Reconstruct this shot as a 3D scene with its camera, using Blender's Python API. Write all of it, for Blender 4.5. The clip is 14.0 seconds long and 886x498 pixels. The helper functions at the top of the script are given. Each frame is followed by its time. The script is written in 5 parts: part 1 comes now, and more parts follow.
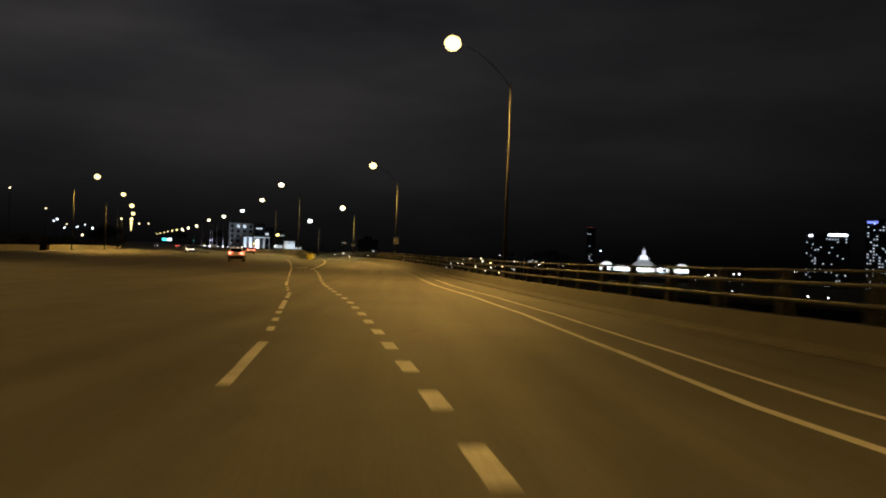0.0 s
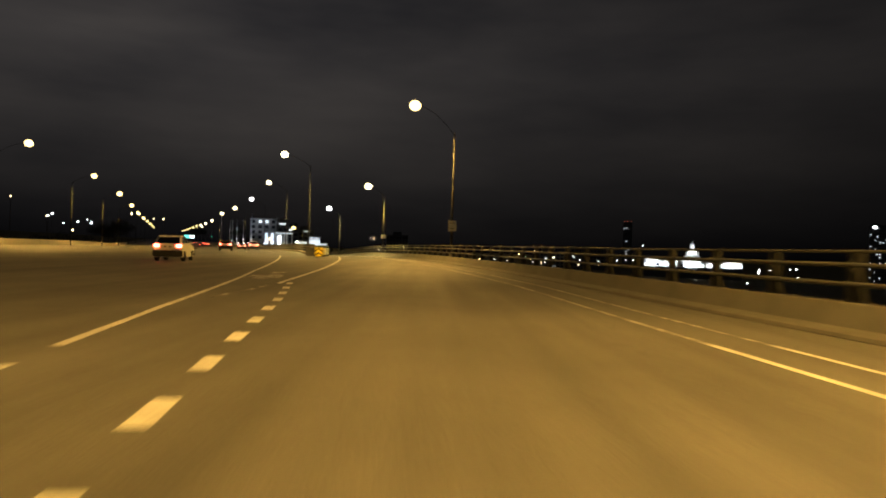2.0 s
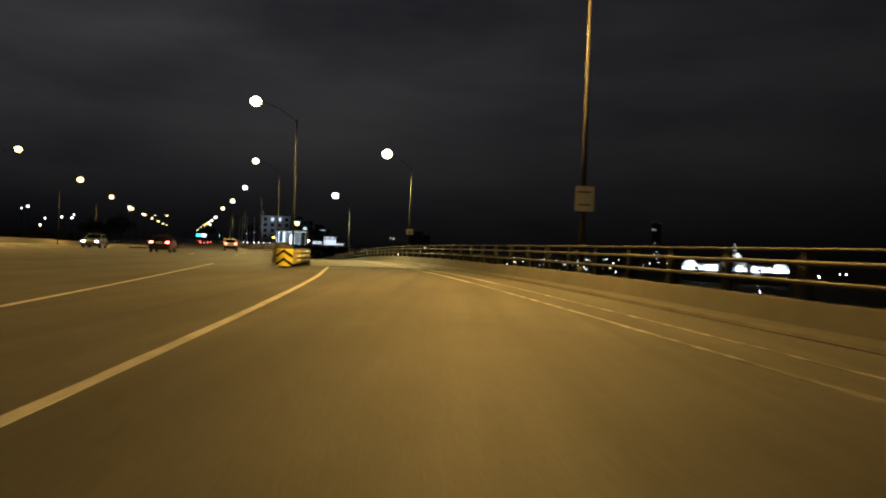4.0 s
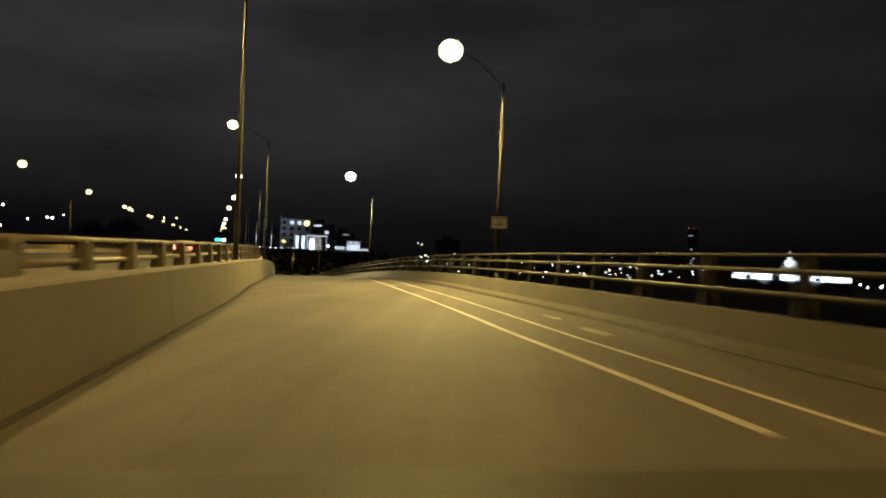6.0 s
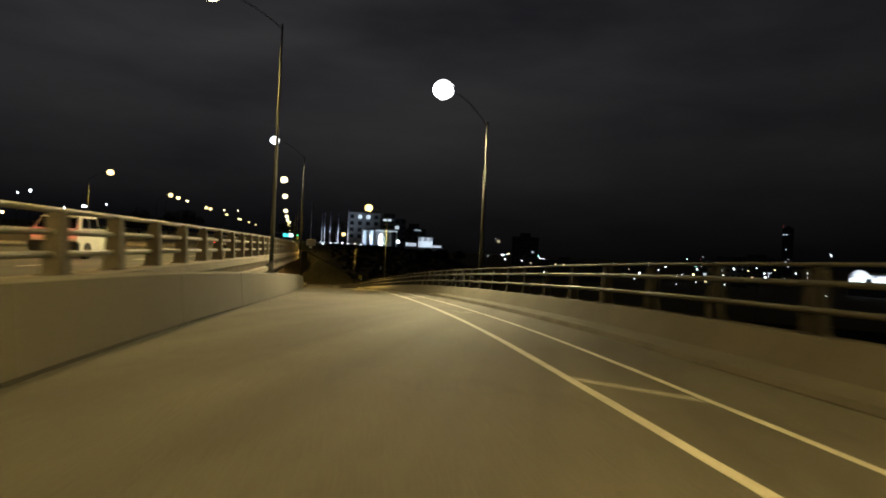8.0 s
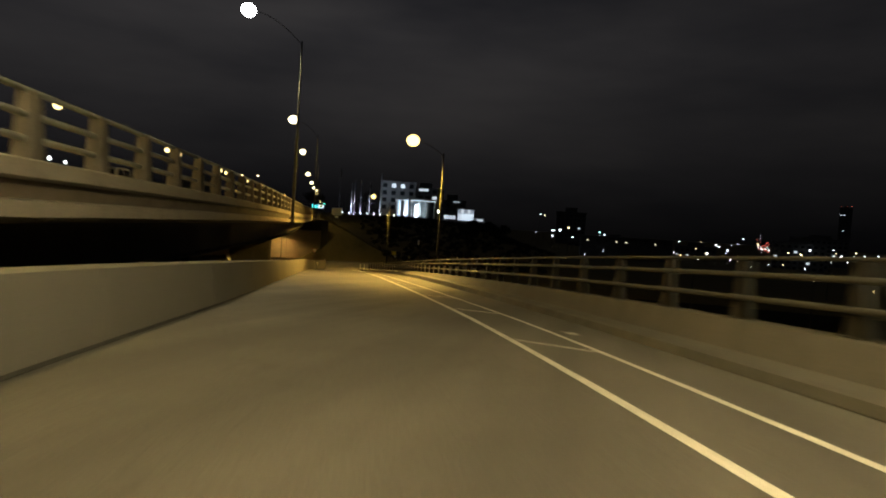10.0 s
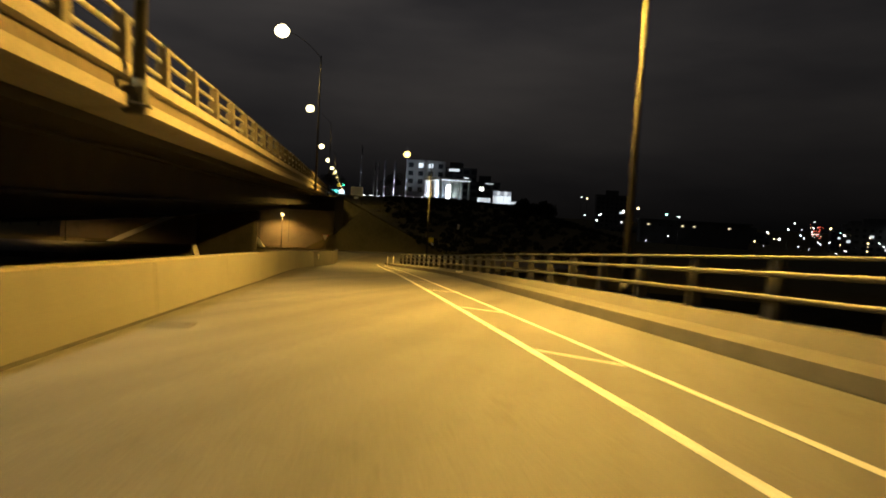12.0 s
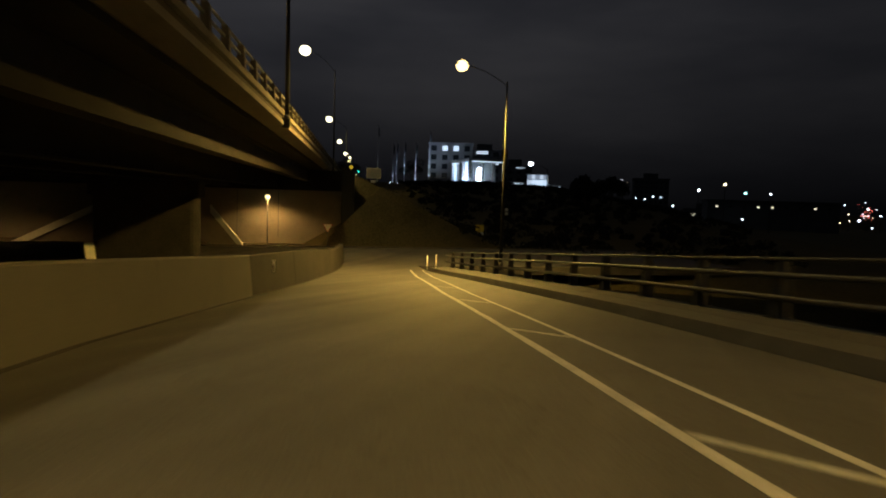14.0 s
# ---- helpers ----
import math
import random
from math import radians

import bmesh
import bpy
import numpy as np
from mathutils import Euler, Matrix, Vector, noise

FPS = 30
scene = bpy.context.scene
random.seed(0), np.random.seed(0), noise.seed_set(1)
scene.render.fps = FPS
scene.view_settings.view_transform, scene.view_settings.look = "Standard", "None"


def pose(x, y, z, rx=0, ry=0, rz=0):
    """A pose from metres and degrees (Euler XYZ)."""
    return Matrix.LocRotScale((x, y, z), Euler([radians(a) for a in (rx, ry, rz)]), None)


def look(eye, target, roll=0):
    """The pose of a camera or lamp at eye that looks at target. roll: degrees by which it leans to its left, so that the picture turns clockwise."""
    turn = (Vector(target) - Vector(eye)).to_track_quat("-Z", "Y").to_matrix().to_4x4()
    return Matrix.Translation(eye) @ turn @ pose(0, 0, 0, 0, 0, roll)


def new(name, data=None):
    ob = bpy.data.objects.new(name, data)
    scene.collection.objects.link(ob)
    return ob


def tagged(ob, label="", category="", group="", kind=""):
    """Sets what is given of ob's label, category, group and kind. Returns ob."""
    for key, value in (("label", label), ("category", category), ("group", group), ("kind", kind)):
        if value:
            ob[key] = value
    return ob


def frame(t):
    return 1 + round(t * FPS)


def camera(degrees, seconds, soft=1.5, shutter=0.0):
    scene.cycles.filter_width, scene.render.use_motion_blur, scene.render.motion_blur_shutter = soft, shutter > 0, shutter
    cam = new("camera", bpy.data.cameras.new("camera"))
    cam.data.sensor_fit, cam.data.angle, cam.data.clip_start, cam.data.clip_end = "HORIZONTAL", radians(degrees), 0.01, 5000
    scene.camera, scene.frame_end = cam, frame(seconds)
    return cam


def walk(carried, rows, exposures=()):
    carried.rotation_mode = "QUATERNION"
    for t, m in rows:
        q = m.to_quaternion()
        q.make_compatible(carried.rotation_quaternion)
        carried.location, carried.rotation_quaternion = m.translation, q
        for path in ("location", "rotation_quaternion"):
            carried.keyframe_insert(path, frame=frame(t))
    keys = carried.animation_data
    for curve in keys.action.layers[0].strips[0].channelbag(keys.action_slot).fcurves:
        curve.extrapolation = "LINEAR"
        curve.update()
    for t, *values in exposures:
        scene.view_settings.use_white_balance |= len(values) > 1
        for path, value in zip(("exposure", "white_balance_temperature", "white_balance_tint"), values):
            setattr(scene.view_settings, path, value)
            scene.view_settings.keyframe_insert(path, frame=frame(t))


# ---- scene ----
# ---------------------------------------------------------------- camera
EXPOSURES = [(0.0, 0.35, 6100, 10), (0.5, 0.4, 6100, 10), (1.0, 0.6, 6200, 10), (1.5, 0.8, 6200, 10), (2.0, 0.85, 6500, 10), (2.5, 0.6, 6300, 10), (3.0, 0.5, 5800, 10), (5.5, 0.65, 6000, 10), (6.0, 0.45, 6000, 10), (6.5, 0.3, 5900, 10), (7.0, 0.35, 5850, 10), (7.5, 0.5, 5900, 10), (8.0, 0.35, 5900, 10), (10.5, 0.35, 6100, 10), (11.0, 0.3, 6000, 10), (11.5, 0.3, 6000, 10), (12.0, 0.65, 6500, 10), (12.5, 0.95, 6500, 10), (13.0, 1.2, 6300, 10), (13.5, 0.7, 5900, 10), (14.0, 0.3, 5600, 10)]
PATH = [  # seconds, x, y, z, pitch, roll, yaw
    (0.0, 0.19, -0.09, 1.36, 0.26, 2.10, -3.50),
    (0.5, -0.31, 8.79, 1.13, 0.13, 2.28, -3.06),
    (1.0, -1.02, 17.52, 0.96, -0.07, 2.11, -2.48),
    (1.5, -1.92, 26.11, 0.85, -0.16, 2.34, -1.92),
    (2.0, -2.61, 34.61, 0.77, -0.14, 1.71, -1.03),
    (2.5, -3.25, 43.03, 0.73, -0.12, 2.13, -0.30),
    (3.0, -3.95, 51.39, 0.71, -0.15, 2.28, 0.19),
    (5.5, -8.99, 92.96, 0.73, 0.17, 2.00, 1.55),
    (6.0, -10.43, 101.29, 0.71, 0.29, 2.29, 2.89),
    (6.5, -12.04, 109.64, 0.67, 0.06, 1.57, 5.17),
    (7.0, -13.83, 118.01, 0.59, 0.16, 1.99, 6.40),
    (7.5, -15.78, 126.39, 0.49, 0.14, 2.62, 7.78),
    (8.0, -17.90, 134.77, 0.34, -0.18, 2.78, 8.95),
    (8.2, -18.79, 138.12, 0.27, -0.24, 2.95, 9.34),
    (10.3, -29.49, 172.97, -1.36, -2.78, 3.70, 11.85),
    (10.5, -30.61, 176.23, -1.55, -2.94, 3.71, 11.84),
    (11.0, -33.45, 184.30, -2.10, -3.33, 3.68, 12.45),
    (11.5, -36.33, 192.24, -2.66, -3.49, 3.25, 13.28),
    (12.0, -39.22, 200.02, -3.21, -3.63, 3.27, 13.70),
    (12.5, -42.08, 207.59, -3.76, -3.86, 2.93, 14.30),
    (13.0, -44.87, 214.93, -4.30, -4.03, 2.57, 14.72),
    (13.5, -47.56, 222.00, -4.84, -4.23, 1.61, 15.14),
    (14.0, -50.08, 228.75, -5.36, -4.32, 1.76, 15.26),
]
cam = camera(68, 14.0, soft=1.9, shutter=0.5)
walk(cam, [(t, pose(x, y, z, 90 + pitch, -roll, yaw)) for t, x, y, z, pitch, roll, yaw in PATH], EXPOSURES)
# ---------------------------------------------------------------- night sky
world = bpy.data.worlds.new("night_sky")
scene.world = world
world.use_nodes = True
wn, wl = world.node_tree.nodes, world.node_tree.links
wn.clear()
w_out = wn.new("ShaderNodeOutputWorld")
w_bg = wn.new("ShaderNodeBackground")
w_geo = wn.new("ShaderNodeTexCoord")
w_map = wn.new("ShaderNodeMapping")
w_map.inputs["Scale"].default_value = (1.0, 1.0, 4.0)
w_noise = wn.new("ShaderNodeTexNoise")
w_noise.inputs["Scale"].default_value = 1.7
w_noise.inputs["Detail"].default_value = 5
w_ramp = wn.new("ShaderNodeValToRGB")
w_ramp.color_ramp.elements[0].position = 0.30
w_ramp.color_ramp.elements[0].color = (0.0080, 0.0081, 0.0098, 1)
w_ramp.color_ramp.elements[1].position = 0.75
w_ramp.color_ramp.elements[1].color = (0.0375, 0.0335, 0.0315, 1)
w_sep = wn.new("ShaderNodeSeparateXYZ")
w_up = wn.new("ShaderNodeMapRange")
w_up.inputs["From Min"].default_value, w_up.inputs["From Max"].default_value = -0.02, 0.26
w_up.inputs["To Min"].default_value, w_up.inputs["To Max"].default_value = 0.08, 1.05
w_side = wn.new("ShaderNodeMapRange")
w_side.inputs["From Min"].default_value, w_side.inputs["From Max"].default_value = -0.30, 0.60
w_side.inputs["To Min"].default_value, w_side.inputs["To Max"].default_value = 0.82, 0.30
w_mul = wn.new("ShaderNodeMath")
w_mul.operation = "MULTIPLY"
wl.new(w_geo.outputs["Generated"], w_map.inputs["Vector"])
wl.new(w_map.outputs["Vector"], w_noise.inputs["Vector"])
wl.new(w_noise.outputs["Fac"], w_ramp.inputs["Fac"])
wl.new(w_geo.outputs["Generated"], w_sep.inputs["Vector"])
wl.new(w_sep.outputs["Z"], w_up.inputs["Value"])
wl.new(w_sep.outputs["X"], w_side.inputs["Value"])
wl.new(w_up.outputs["Result"], w_mul.inputs[0])
wl.new(w_side.outputs["Result"], w_mul.inputs[1])
wl.new(w_ramp.outputs["Color"], w_bg.inputs["Color"])
wl.new(w_mul.outputs["Value"], w_bg.inputs["Strength"])
wl.new(w_bg.outputs["Background"], w_out.inputs["Surface"])

SODIUM, SODIUM_PALE, LED = (1.0, 0.565, 0.11), (1.0, 0.69, 0.19), (1.0, 0.80, 0.38)
SODIUM_DEEP = (1.0, 0.575, 0.09)
LAMP_WATTS = 15500.0

# ---------------------------------------------------------------- materials


def material(name, color, rough=0.6, metal=0.0, vary=0.0, scale=6.0, fine=0.0, fine_scale=80.0, bump=0.0, spec=0.5, tint=None, random_amount=0.0):
    """Painted or mineral surface: two scales of variation in colour, gloss and relief."""
    m = bpy.data.materials.new(name)
    m.use_nodes = True
    n, l = m.node_tree.nodes, m.node_tree.links
    b = n["Principled BSDF"]
    b.inputs["Roughness"].default_value = rough
    b.inputs["Metallic"].default_value = metal
    b.inputs["Specular IOR Level"].default_value = spec
    b.inputs["Base Color"].default_value = (*color, 1)
    if vary or fine or bump or random_amount:
        tc = n.new("ShaderNodeTexCoord")
        geo = n.new("ShaderNodeNewGeometry")
        big = n.new("ShaderNodeTexNoise")
        big.inputs["Scale"].default_value = 1.0 / scale
        big.inputs["Detail"].default_value = 6
        big.inputs["Roughness"].default_value = 0.65
        small = n.new("ShaderNodeTexNoise")
        small.inputs["Scale"].default_value = fine_scale
        small.inputs["Detail"].default_value = 3
        l.new(geo.outputs["Position"], big.inputs["Vector"])
        l.new(geo.outputs["Position"], small.inputs["Vector"])
        a = n.new("ShaderNodeMapRange")
        a.inputs["From Min"].default_value, a.inputs["From Max"].default_value = 0.3, 0.7
        a.inputs["To Min"].default_value, a.inputs["To Max"].default_value = 1 - vary, 1 + vary
        c = n.new("ShaderNodeMapRange")
        c.inputs["From Min"].default_value, c.inputs["From Max"].default_value = 0.3, 0.7
        c.inputs["To Min"].default_value, c.inputs["To Max"].default_value = 1 - fine, 1 + fine
        l.new(big.outputs["Fac"], a.inputs["Value"])
        l.new(small.outputs["Fac"], c.inputs["Value"])
        mul = n.new("ShaderNodeMath")
        mul.operation = "MULTIPLY"
        l.new(a.outputs["Result"], mul.inputs[0])
        l.new(c.outputs["Result"], mul.inputs[1])
        last = mul.outputs["Value"]
        if random_amount:
            info = n.new("ShaderNodeObjectInfo")
            r = n.new("ShaderNodeMapRange")
            r.inputs["To Min"].default_value, r.inputs["To Max"].default_value = 1 - random_amount, 1 + random_amount
            l.new(info.outputs["Random"], r.inputs["Value"])
            mul2 = n.new("ShaderNodeMath")
            mul2.operation = "MULTIPLY"
            l.new(last, mul2.inputs[0])
            l.new(r.outputs["Result"], mul2.inputs[1])
            last = mul2.outputs["Value"]
        mix = n.new("ShaderNodeMix")
        mix.data_type = "RGBA"
        mix.blend_type = "MULTIPLY"
        mix.inputs["Factor"].default_value = 1.0
        mix.inputs[6].default_value = (*color, 1)
        l.new(last, mix.inputs[7])
        col = mix.outputs[2]
        if tint:
            mix3 = n.new("ShaderNodeMix")
            mix3.data_type = "RGBA"
            l.new(big.outputs["Fac"], mix3.inputs["Factor"])
            l.new(col, mix3.inputs[6])
            mix3.inputs[7].default_value = (*tint, 1)
            col = mix3.outputs[2]
        l.new(col, b.inputs["Base Color"])
        if bump:
            bp = n.new("ShaderNodeBump")
            bp.inputs["Strength"].default_value = bump
            bp.inputs["Distance"].default_value = 0.01
            l.new(small.outputs["Fac"], bp.inputs["Height"])
            l.new(bp.outputs["Normal"], b.inputs["Normal"])
    return m


def glowing(name, color, strength):
    m = bpy.data.materials.new(name)
    m.use_nodes = True
    b = m.node_tree.nodes["Principled BSDF"]
    b.inputs["Base Color"].default_value = (*color, 1)
    b.inputs["Emission Color"].default_value = (*color, 1)
    b.inputs["Emission Strength"].default_value = strength
    b.inputs["Roughness"].default_value = 0.3
    return m


def road_surface():
    """Worn asphalt: aggregate grain, darker wheel-path stains, patches and hairline cracks."""
    m = material("asphalt", (0.085, 0.080, 0.072), rough=0.72, vary=0.22, scale=5.0, fine=0.35, fine_scale=45.0, bump=0.5, spec=0.35)
    n, l = m.node_tree.nodes, m.node_tree.links
    b = n["Principled BSDF"]
    base = b.inputs["Base Color"].links[0].from_socket
    geo = n.new("ShaderNodeNewGeometry")
    vor = n.new("ShaderNodeTexVoronoi")
    vor.feature = "DISTANCE_TO_EDGE"
    vor.inputs["Scale"].default_value = 0.13
    warp = n.new("ShaderNodeTexNoise")
    warp.inputs["Scale"].default_value = 0.8
    warp.inputs["Detail"].default_value = 4
    add = n.new("ShaderNodeVectorMath")
    add.operation = "ADD"
    sc = n.new("ShaderNodeVectorMath")
    sc.operation = "SCALE"
    sc.inputs["Scale"].default_value = 2.5
    l.new(geo.outputs["Position"], warp.inputs["Vector"])
    l.new(warp.outputs["Color"], sc.inputs[0])
    l.new(geo.outputs["Position"], add.inputs[0])
    l.new(sc.outputs["Vector"], add.inputs[1])
    l.new(add.outputs["Vector"], vor.inputs["Vector"])
    crack = n.new("ShaderNodeMapRange")
    crack.inputs["From Min"].default_value, crack.inputs["From Max"].default_value = 0.0, 0.006
    crack.inputs["To Min"].default_value, crack.inputs["To Max"].default_value = 0.78, 1.0
    l.new(vor.outputs["Distance"], crack.inputs["Value"])
    mix = n.new("ShaderNodeMix")
    mix.data_type, mix.blend_type = "RGBA", "MULTIPLY"
    mix.inputs["Factor"].default_value = 1.0
    l.new(base, mix.inputs[6])
    l.new(crack.outputs["Result"], mix.inputs[7])
    # long streaks polished and stained by tyres, along the way of driving
    turn = n.new("ShaderNodeMapping")
    turn.inputs["Rotation"].default_value = (0, 0, radians(-16))
    turn.inputs["Scale"].default_value = (1.1, 0.045, 1.0)
    l.new(geo.outputs["Position"], turn.inputs["Vector"])
    streak = n.new("ShaderNodeTexNoise")
    streak.inputs["Scale"].default_value = 1.0
    streak.inputs["Detail"].default_value = 4
    l.new(turn.outputs["Vector"], streak.inputs["Vector"])
    wear = n.new("ShaderNodeMapRange")
    wear.inputs["From Min"].default_value, wear.inputs["From Max"].default_value = 0.3, 0.7
    wear.inputs["To Min"].default_value, wear.inputs["To Max"].default_value = 0.72, 1.25
    l.new(streak.outputs["Fac"], wear.inputs["Value"])
    worn = n.new("ShaderNodeMix")
    worn.data_type, worn.blend_type = "RGBA", "MULTIPLY"
    worn.inputs["Factor"].default_value = 1.0
    l.new(mix.outputs[2], worn.inputs[6])
    l.new(wear.outputs["Result"], worn.inputs[7])
    l.new(worn.outputs[2], b.inputs["Base Color"])
    return m


def worn_paint(name, color, worn):
    """Road paint with flakes worn through to the asphalt; worn: how much of it is gone."""
    m = material(name, color, rough=0.65, vary=0.25, scale=0.8, fine=0.25, fine_scale=25.0, bump=0.3)
    n, l = m.node_tree.nodes, m.node_tree.links
    b = n["Principled BSDF"]
    base = b.inputs["Base Color"].links[0].from_socket
    geo = n.new("ShaderNodeNewGeometry")
    flakes = n.new("ShaderNodeTexNoise")
    flakes.inputs["Scale"].default_value = 3.2
    flakes.inputs["Detail"].default_value = 8
    flakes.inputs["Roughness"].default_value = 0.72
    l.new(geo.outputs["Position"], flakes.inputs["Vector"])
    edge = n.new("ShaderNodeMapRange")
    edge.inputs["From Min"].default_value, edge.inputs["From Max"].default_value = worn - 0.05, worn + 0.07
    l.new(flakes.outputs["Fac"], edge.inputs["Value"])
    mix = n.new("ShaderNodeMix")
    mix.data_type = "RGBA"
    l.new(edge.outputs["Result"], mix.inputs["Factor"])
    mix.inputs[6].default_value = (0.085, 0.080, 0.072, 1)
    l.new(base, mix.inputs[7])
    l.new(mix.outputs[2], b.inputs["Base Color"])
    return m


ASPHALT = road_surface()
CONCRETE = material("concrete", (0.17, 0.157, 0.135), rough=0.85, vary=0.22, scale=2.2, fine=0.12, fine_scale=30, bump=0.35, tint=(0.13, 0.122, 0.095), random_amount=0.02)
OLD_CONCRETE = material("weathered_concrete", (0.36, 0.32, 0.26), rough=0.9, vary=0.4, scale=1.2, fine=0.2, fine_scale=18, bump=0.5, tint=(0.12, 0.10, 0.08))
WALK = material("sidewalk_concrete", (0.070, 0.065, 0.056), rough=0.88, vary=0.2, scale=1.6, fine=0.15, fine_scale=40, bump=0.4)
KERB = material("kerb_granite", (0.068, 0.063, 0.053), rough=0.8, vary=0.3, scale=0.8, fine=0.2, fine_scale=60, bump=0.3)
PAINT = worn_paint("road_paint", (0.46, 0.445, 0.41), 0.34)
WORN_PAINT = worn_paint("worn_road_paint", (0.40, 0.385, 0.35), 0.52)
PALE_STEEL = material("pale_rail_steel", (0.22, 0.215, 0.20), rough=0.5, metal=0.25, vary=0.2, scale=0.8, fine=0.1, fine_scale=50, bump=0.1)
STEEL = material("galvanised_steel", (0.05, 0.05, 0.047), rough=0.6, metal=0.2, vary=0.2, scale=0.8, fine=0.1, fine_scale=50, bump=0.1)
POST = material("railing_post_paint", (0.016, 0.0155, 0.0145), rough=0.8, metal=0.0, vary=0.3, scale=0.5, fine=0.15, fine_scale=40, bump=0.2, random_amount=0.15)
STAINED = material("water_stained_concrete", (0.13, 0.105, 0.075), rough=0.9, vary=0.55, scale=0.9, fine=0.25, fine_scale=9, bump=0.4, tint=(0.06, 0.045, 0.03))
# near-black concrete tone that carries the shade under the bridge deck
SOFFIT = material("shaded_soffit_concrete", (0.029, 0.025, 0.020), rough=0.9, vary=0.35, scale=2.5, fine=0.15, fine_scale=12, bump=0.3)
# pier concrete blackened to show the shadow it stands in
PIER = material("shade_black_concrete", (0.022, 0.02, 0.017), rough=0.92, vary=0.4, scale=1.6, fine=0.2, fine_scale=10, bump=0.4)
PARAPET = material("dark_parapet_concrete", (0.085, 0.075, 0.06), rough=0.88, vary=0.3, scale=0.9, fine=0.15, fine_scale=30, bump=0.35, random_amount=0.15)
POLE = material("pole_steel", (0.020, 0.0195, 0.0185), rough=0.7, metal=0.1, vary=0.2, scale=0.6, fine=0.1, fine_scale=40)
BLACK = material("black_rubber", (0.015, 0.015, 0.015), rough=0.7, vary=0.2, scale=0.3)
YELLOW = material("reflective_yellow", (0.92, 0.76, 0.05), rough=0.4, vary=0.08, scale=0.4)
GRIME = material("gutter_grime", (0.030, 0.027, 0.021), rough=0.9, vary=0.5, scale=0.7, fine=0.4, fine_scale=12, bump=0.3)
CUSHION = material("pale_yellow_plastic", (0.55, 0.47, 0.20), rough=0.5, vary=0.2, scale=0.6, fine=0.1, fine_scale=30)
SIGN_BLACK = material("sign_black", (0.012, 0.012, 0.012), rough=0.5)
SIGN_WHITE = material("reflective_white", (0.85, 0.85, 0.83), rough=0.4, vary=0.06, scale=0.3)
SIGN_RED = material("reflective_red", (0.6, 0.03, 0.03), rough=0.4, vary=0.05, scale=0.3)
SIGN_BACK = material("sign_aluminium", (0.5, 0.5, 0.5), rough=0.4, metal=0.8, vary=0.1, scale=0.3)
GRASS = material("dry_grass", (0.10, 0.088, 0.034), rough=0.95, vary=0.4, scale=3.0, fine=0.5, fine_scale=6, bump=0.8, tint=(0.065, 0.053, 0.026), spec=0.1)
MARSH = material("dark_wet_marsh", (0.010, 0.011, 0.008), rough=0.85, vary=0.5, scale=4.0, fine=0.4, fine_scale=3, bump=0.6, spec=0.1)
LEAF = material("dark_leaves", (0.013, 0.015, 0.008), rough=0.8, vary=0.5, scale=2.0, fine=0.3, fine_scale=5, spec=0.2)
BARK = material("bark", (0.06, 0.045, 0.03), rough=0.95, vary=0.4, scale=0.4, fine=0.4, fine_scale=20, bump=0.6)
LENS_SODIUM = glowing("sodium_lamp_lens", (1.0, 0.74, 0.27), 2.6)
LENS_DEEP = glowing("deep_sodium_lamp_lens", (1.0, 0.68, 0.20), 3.2)
LENS_PALE = glowing("pale_sodium_lamp_lens", (1.0, 0.84, 0.46), 3.4)
LENS_LED = glowing("white_lamp_lens", (1.0, 0.98, 0.94), 5)
CAR_WHITE = material("white_car_paint", (0.72, 0.70, 0.64), rough=0.25, vary=0.05, scale=1.0, spec=0.6)
CAR_DARK = material("dark_car_paint", (0.035, 0.012, 0.012), rough=0.25, vary=0.1, scale=1.0, spec=0.6)
CAR_GREY = material("grey_car_paint", (0.15, 0.15, 0.16), rough=0.25, vary=0.1, scale=1.0, spec=0.6)
CAR_GLASS = material("tinted_glass", (0.008, 0.009, 0.010), rough=0.18, spec=0.35)
TAIL = glowing("tail_light_glow", (1.0, 0.10, 0.06), 13)
HEAD = glowing("headlight_glow", (1.0, 0.95, 0.85), 60)
CHROME = material("chrome", (0.6, 0.6, 0.6), rough=0.2, metal=1.0)
PLATE = material("number_plate", (0.75, 0.74, 0.70), rough=0.4, vary=0.05, scale=0.2)
HALL_GLOW = glowing("hall_glazing", (0.86, 0.95, 1.0), 2.0)
PORTICO_GLASS = glowing("blue_white_glazing", (0.62, 0.80, 1.0), 0.9)
HOTEL_WALL = material("pale_facade_panels", (0.26, 0.26, 0.26), rough=0.8, vary=0.12, scale=3.0, fine=0.06, fine_scale=8, bump=0.2)
DARK_WALL = material("dark_facade", (0.05, 0.055, 0.06), rough=0.7, vary=0.25, scale=4.0, fine=0.1, fine_scale=4)
WIN_DARK = material("dark_window_glass", (0.02, 0.025, 0.03), rough=0.08, spec=0.8)
WIN_LIT = glowing("lit_window", (0.82, 0.93, 1.0), 0.75)
WIN_CITY = glowing("city_window", (0.85, 0.93, 1.0), 0.55)
WIN_DIM = glowing("dim_window", (0.80, 0.88, 1.0), 0.22)
WIN_WARM = glowing("warm_lit_window", (1.0, 0.80, 0.50), 0.9)
WIN_BLUE = glowing("blue_lit_panel", (0.20, 0.25, 1.0), 1.3)
ROOF_SIGN = glowing("white_roof_sign", (0.92, 0.96, 1.0), 3.0)
FLOOD = glowing("floodlit_lens", (0.85, 0.93, 1.0), 14)
FAR_WARM = glowing("far_warm_lamp", (1.0, 0.74, 0.36), 6)
FAR_WHITE = glowing("far_white_lamp", (0.92, 0.94, 0.95), 6)
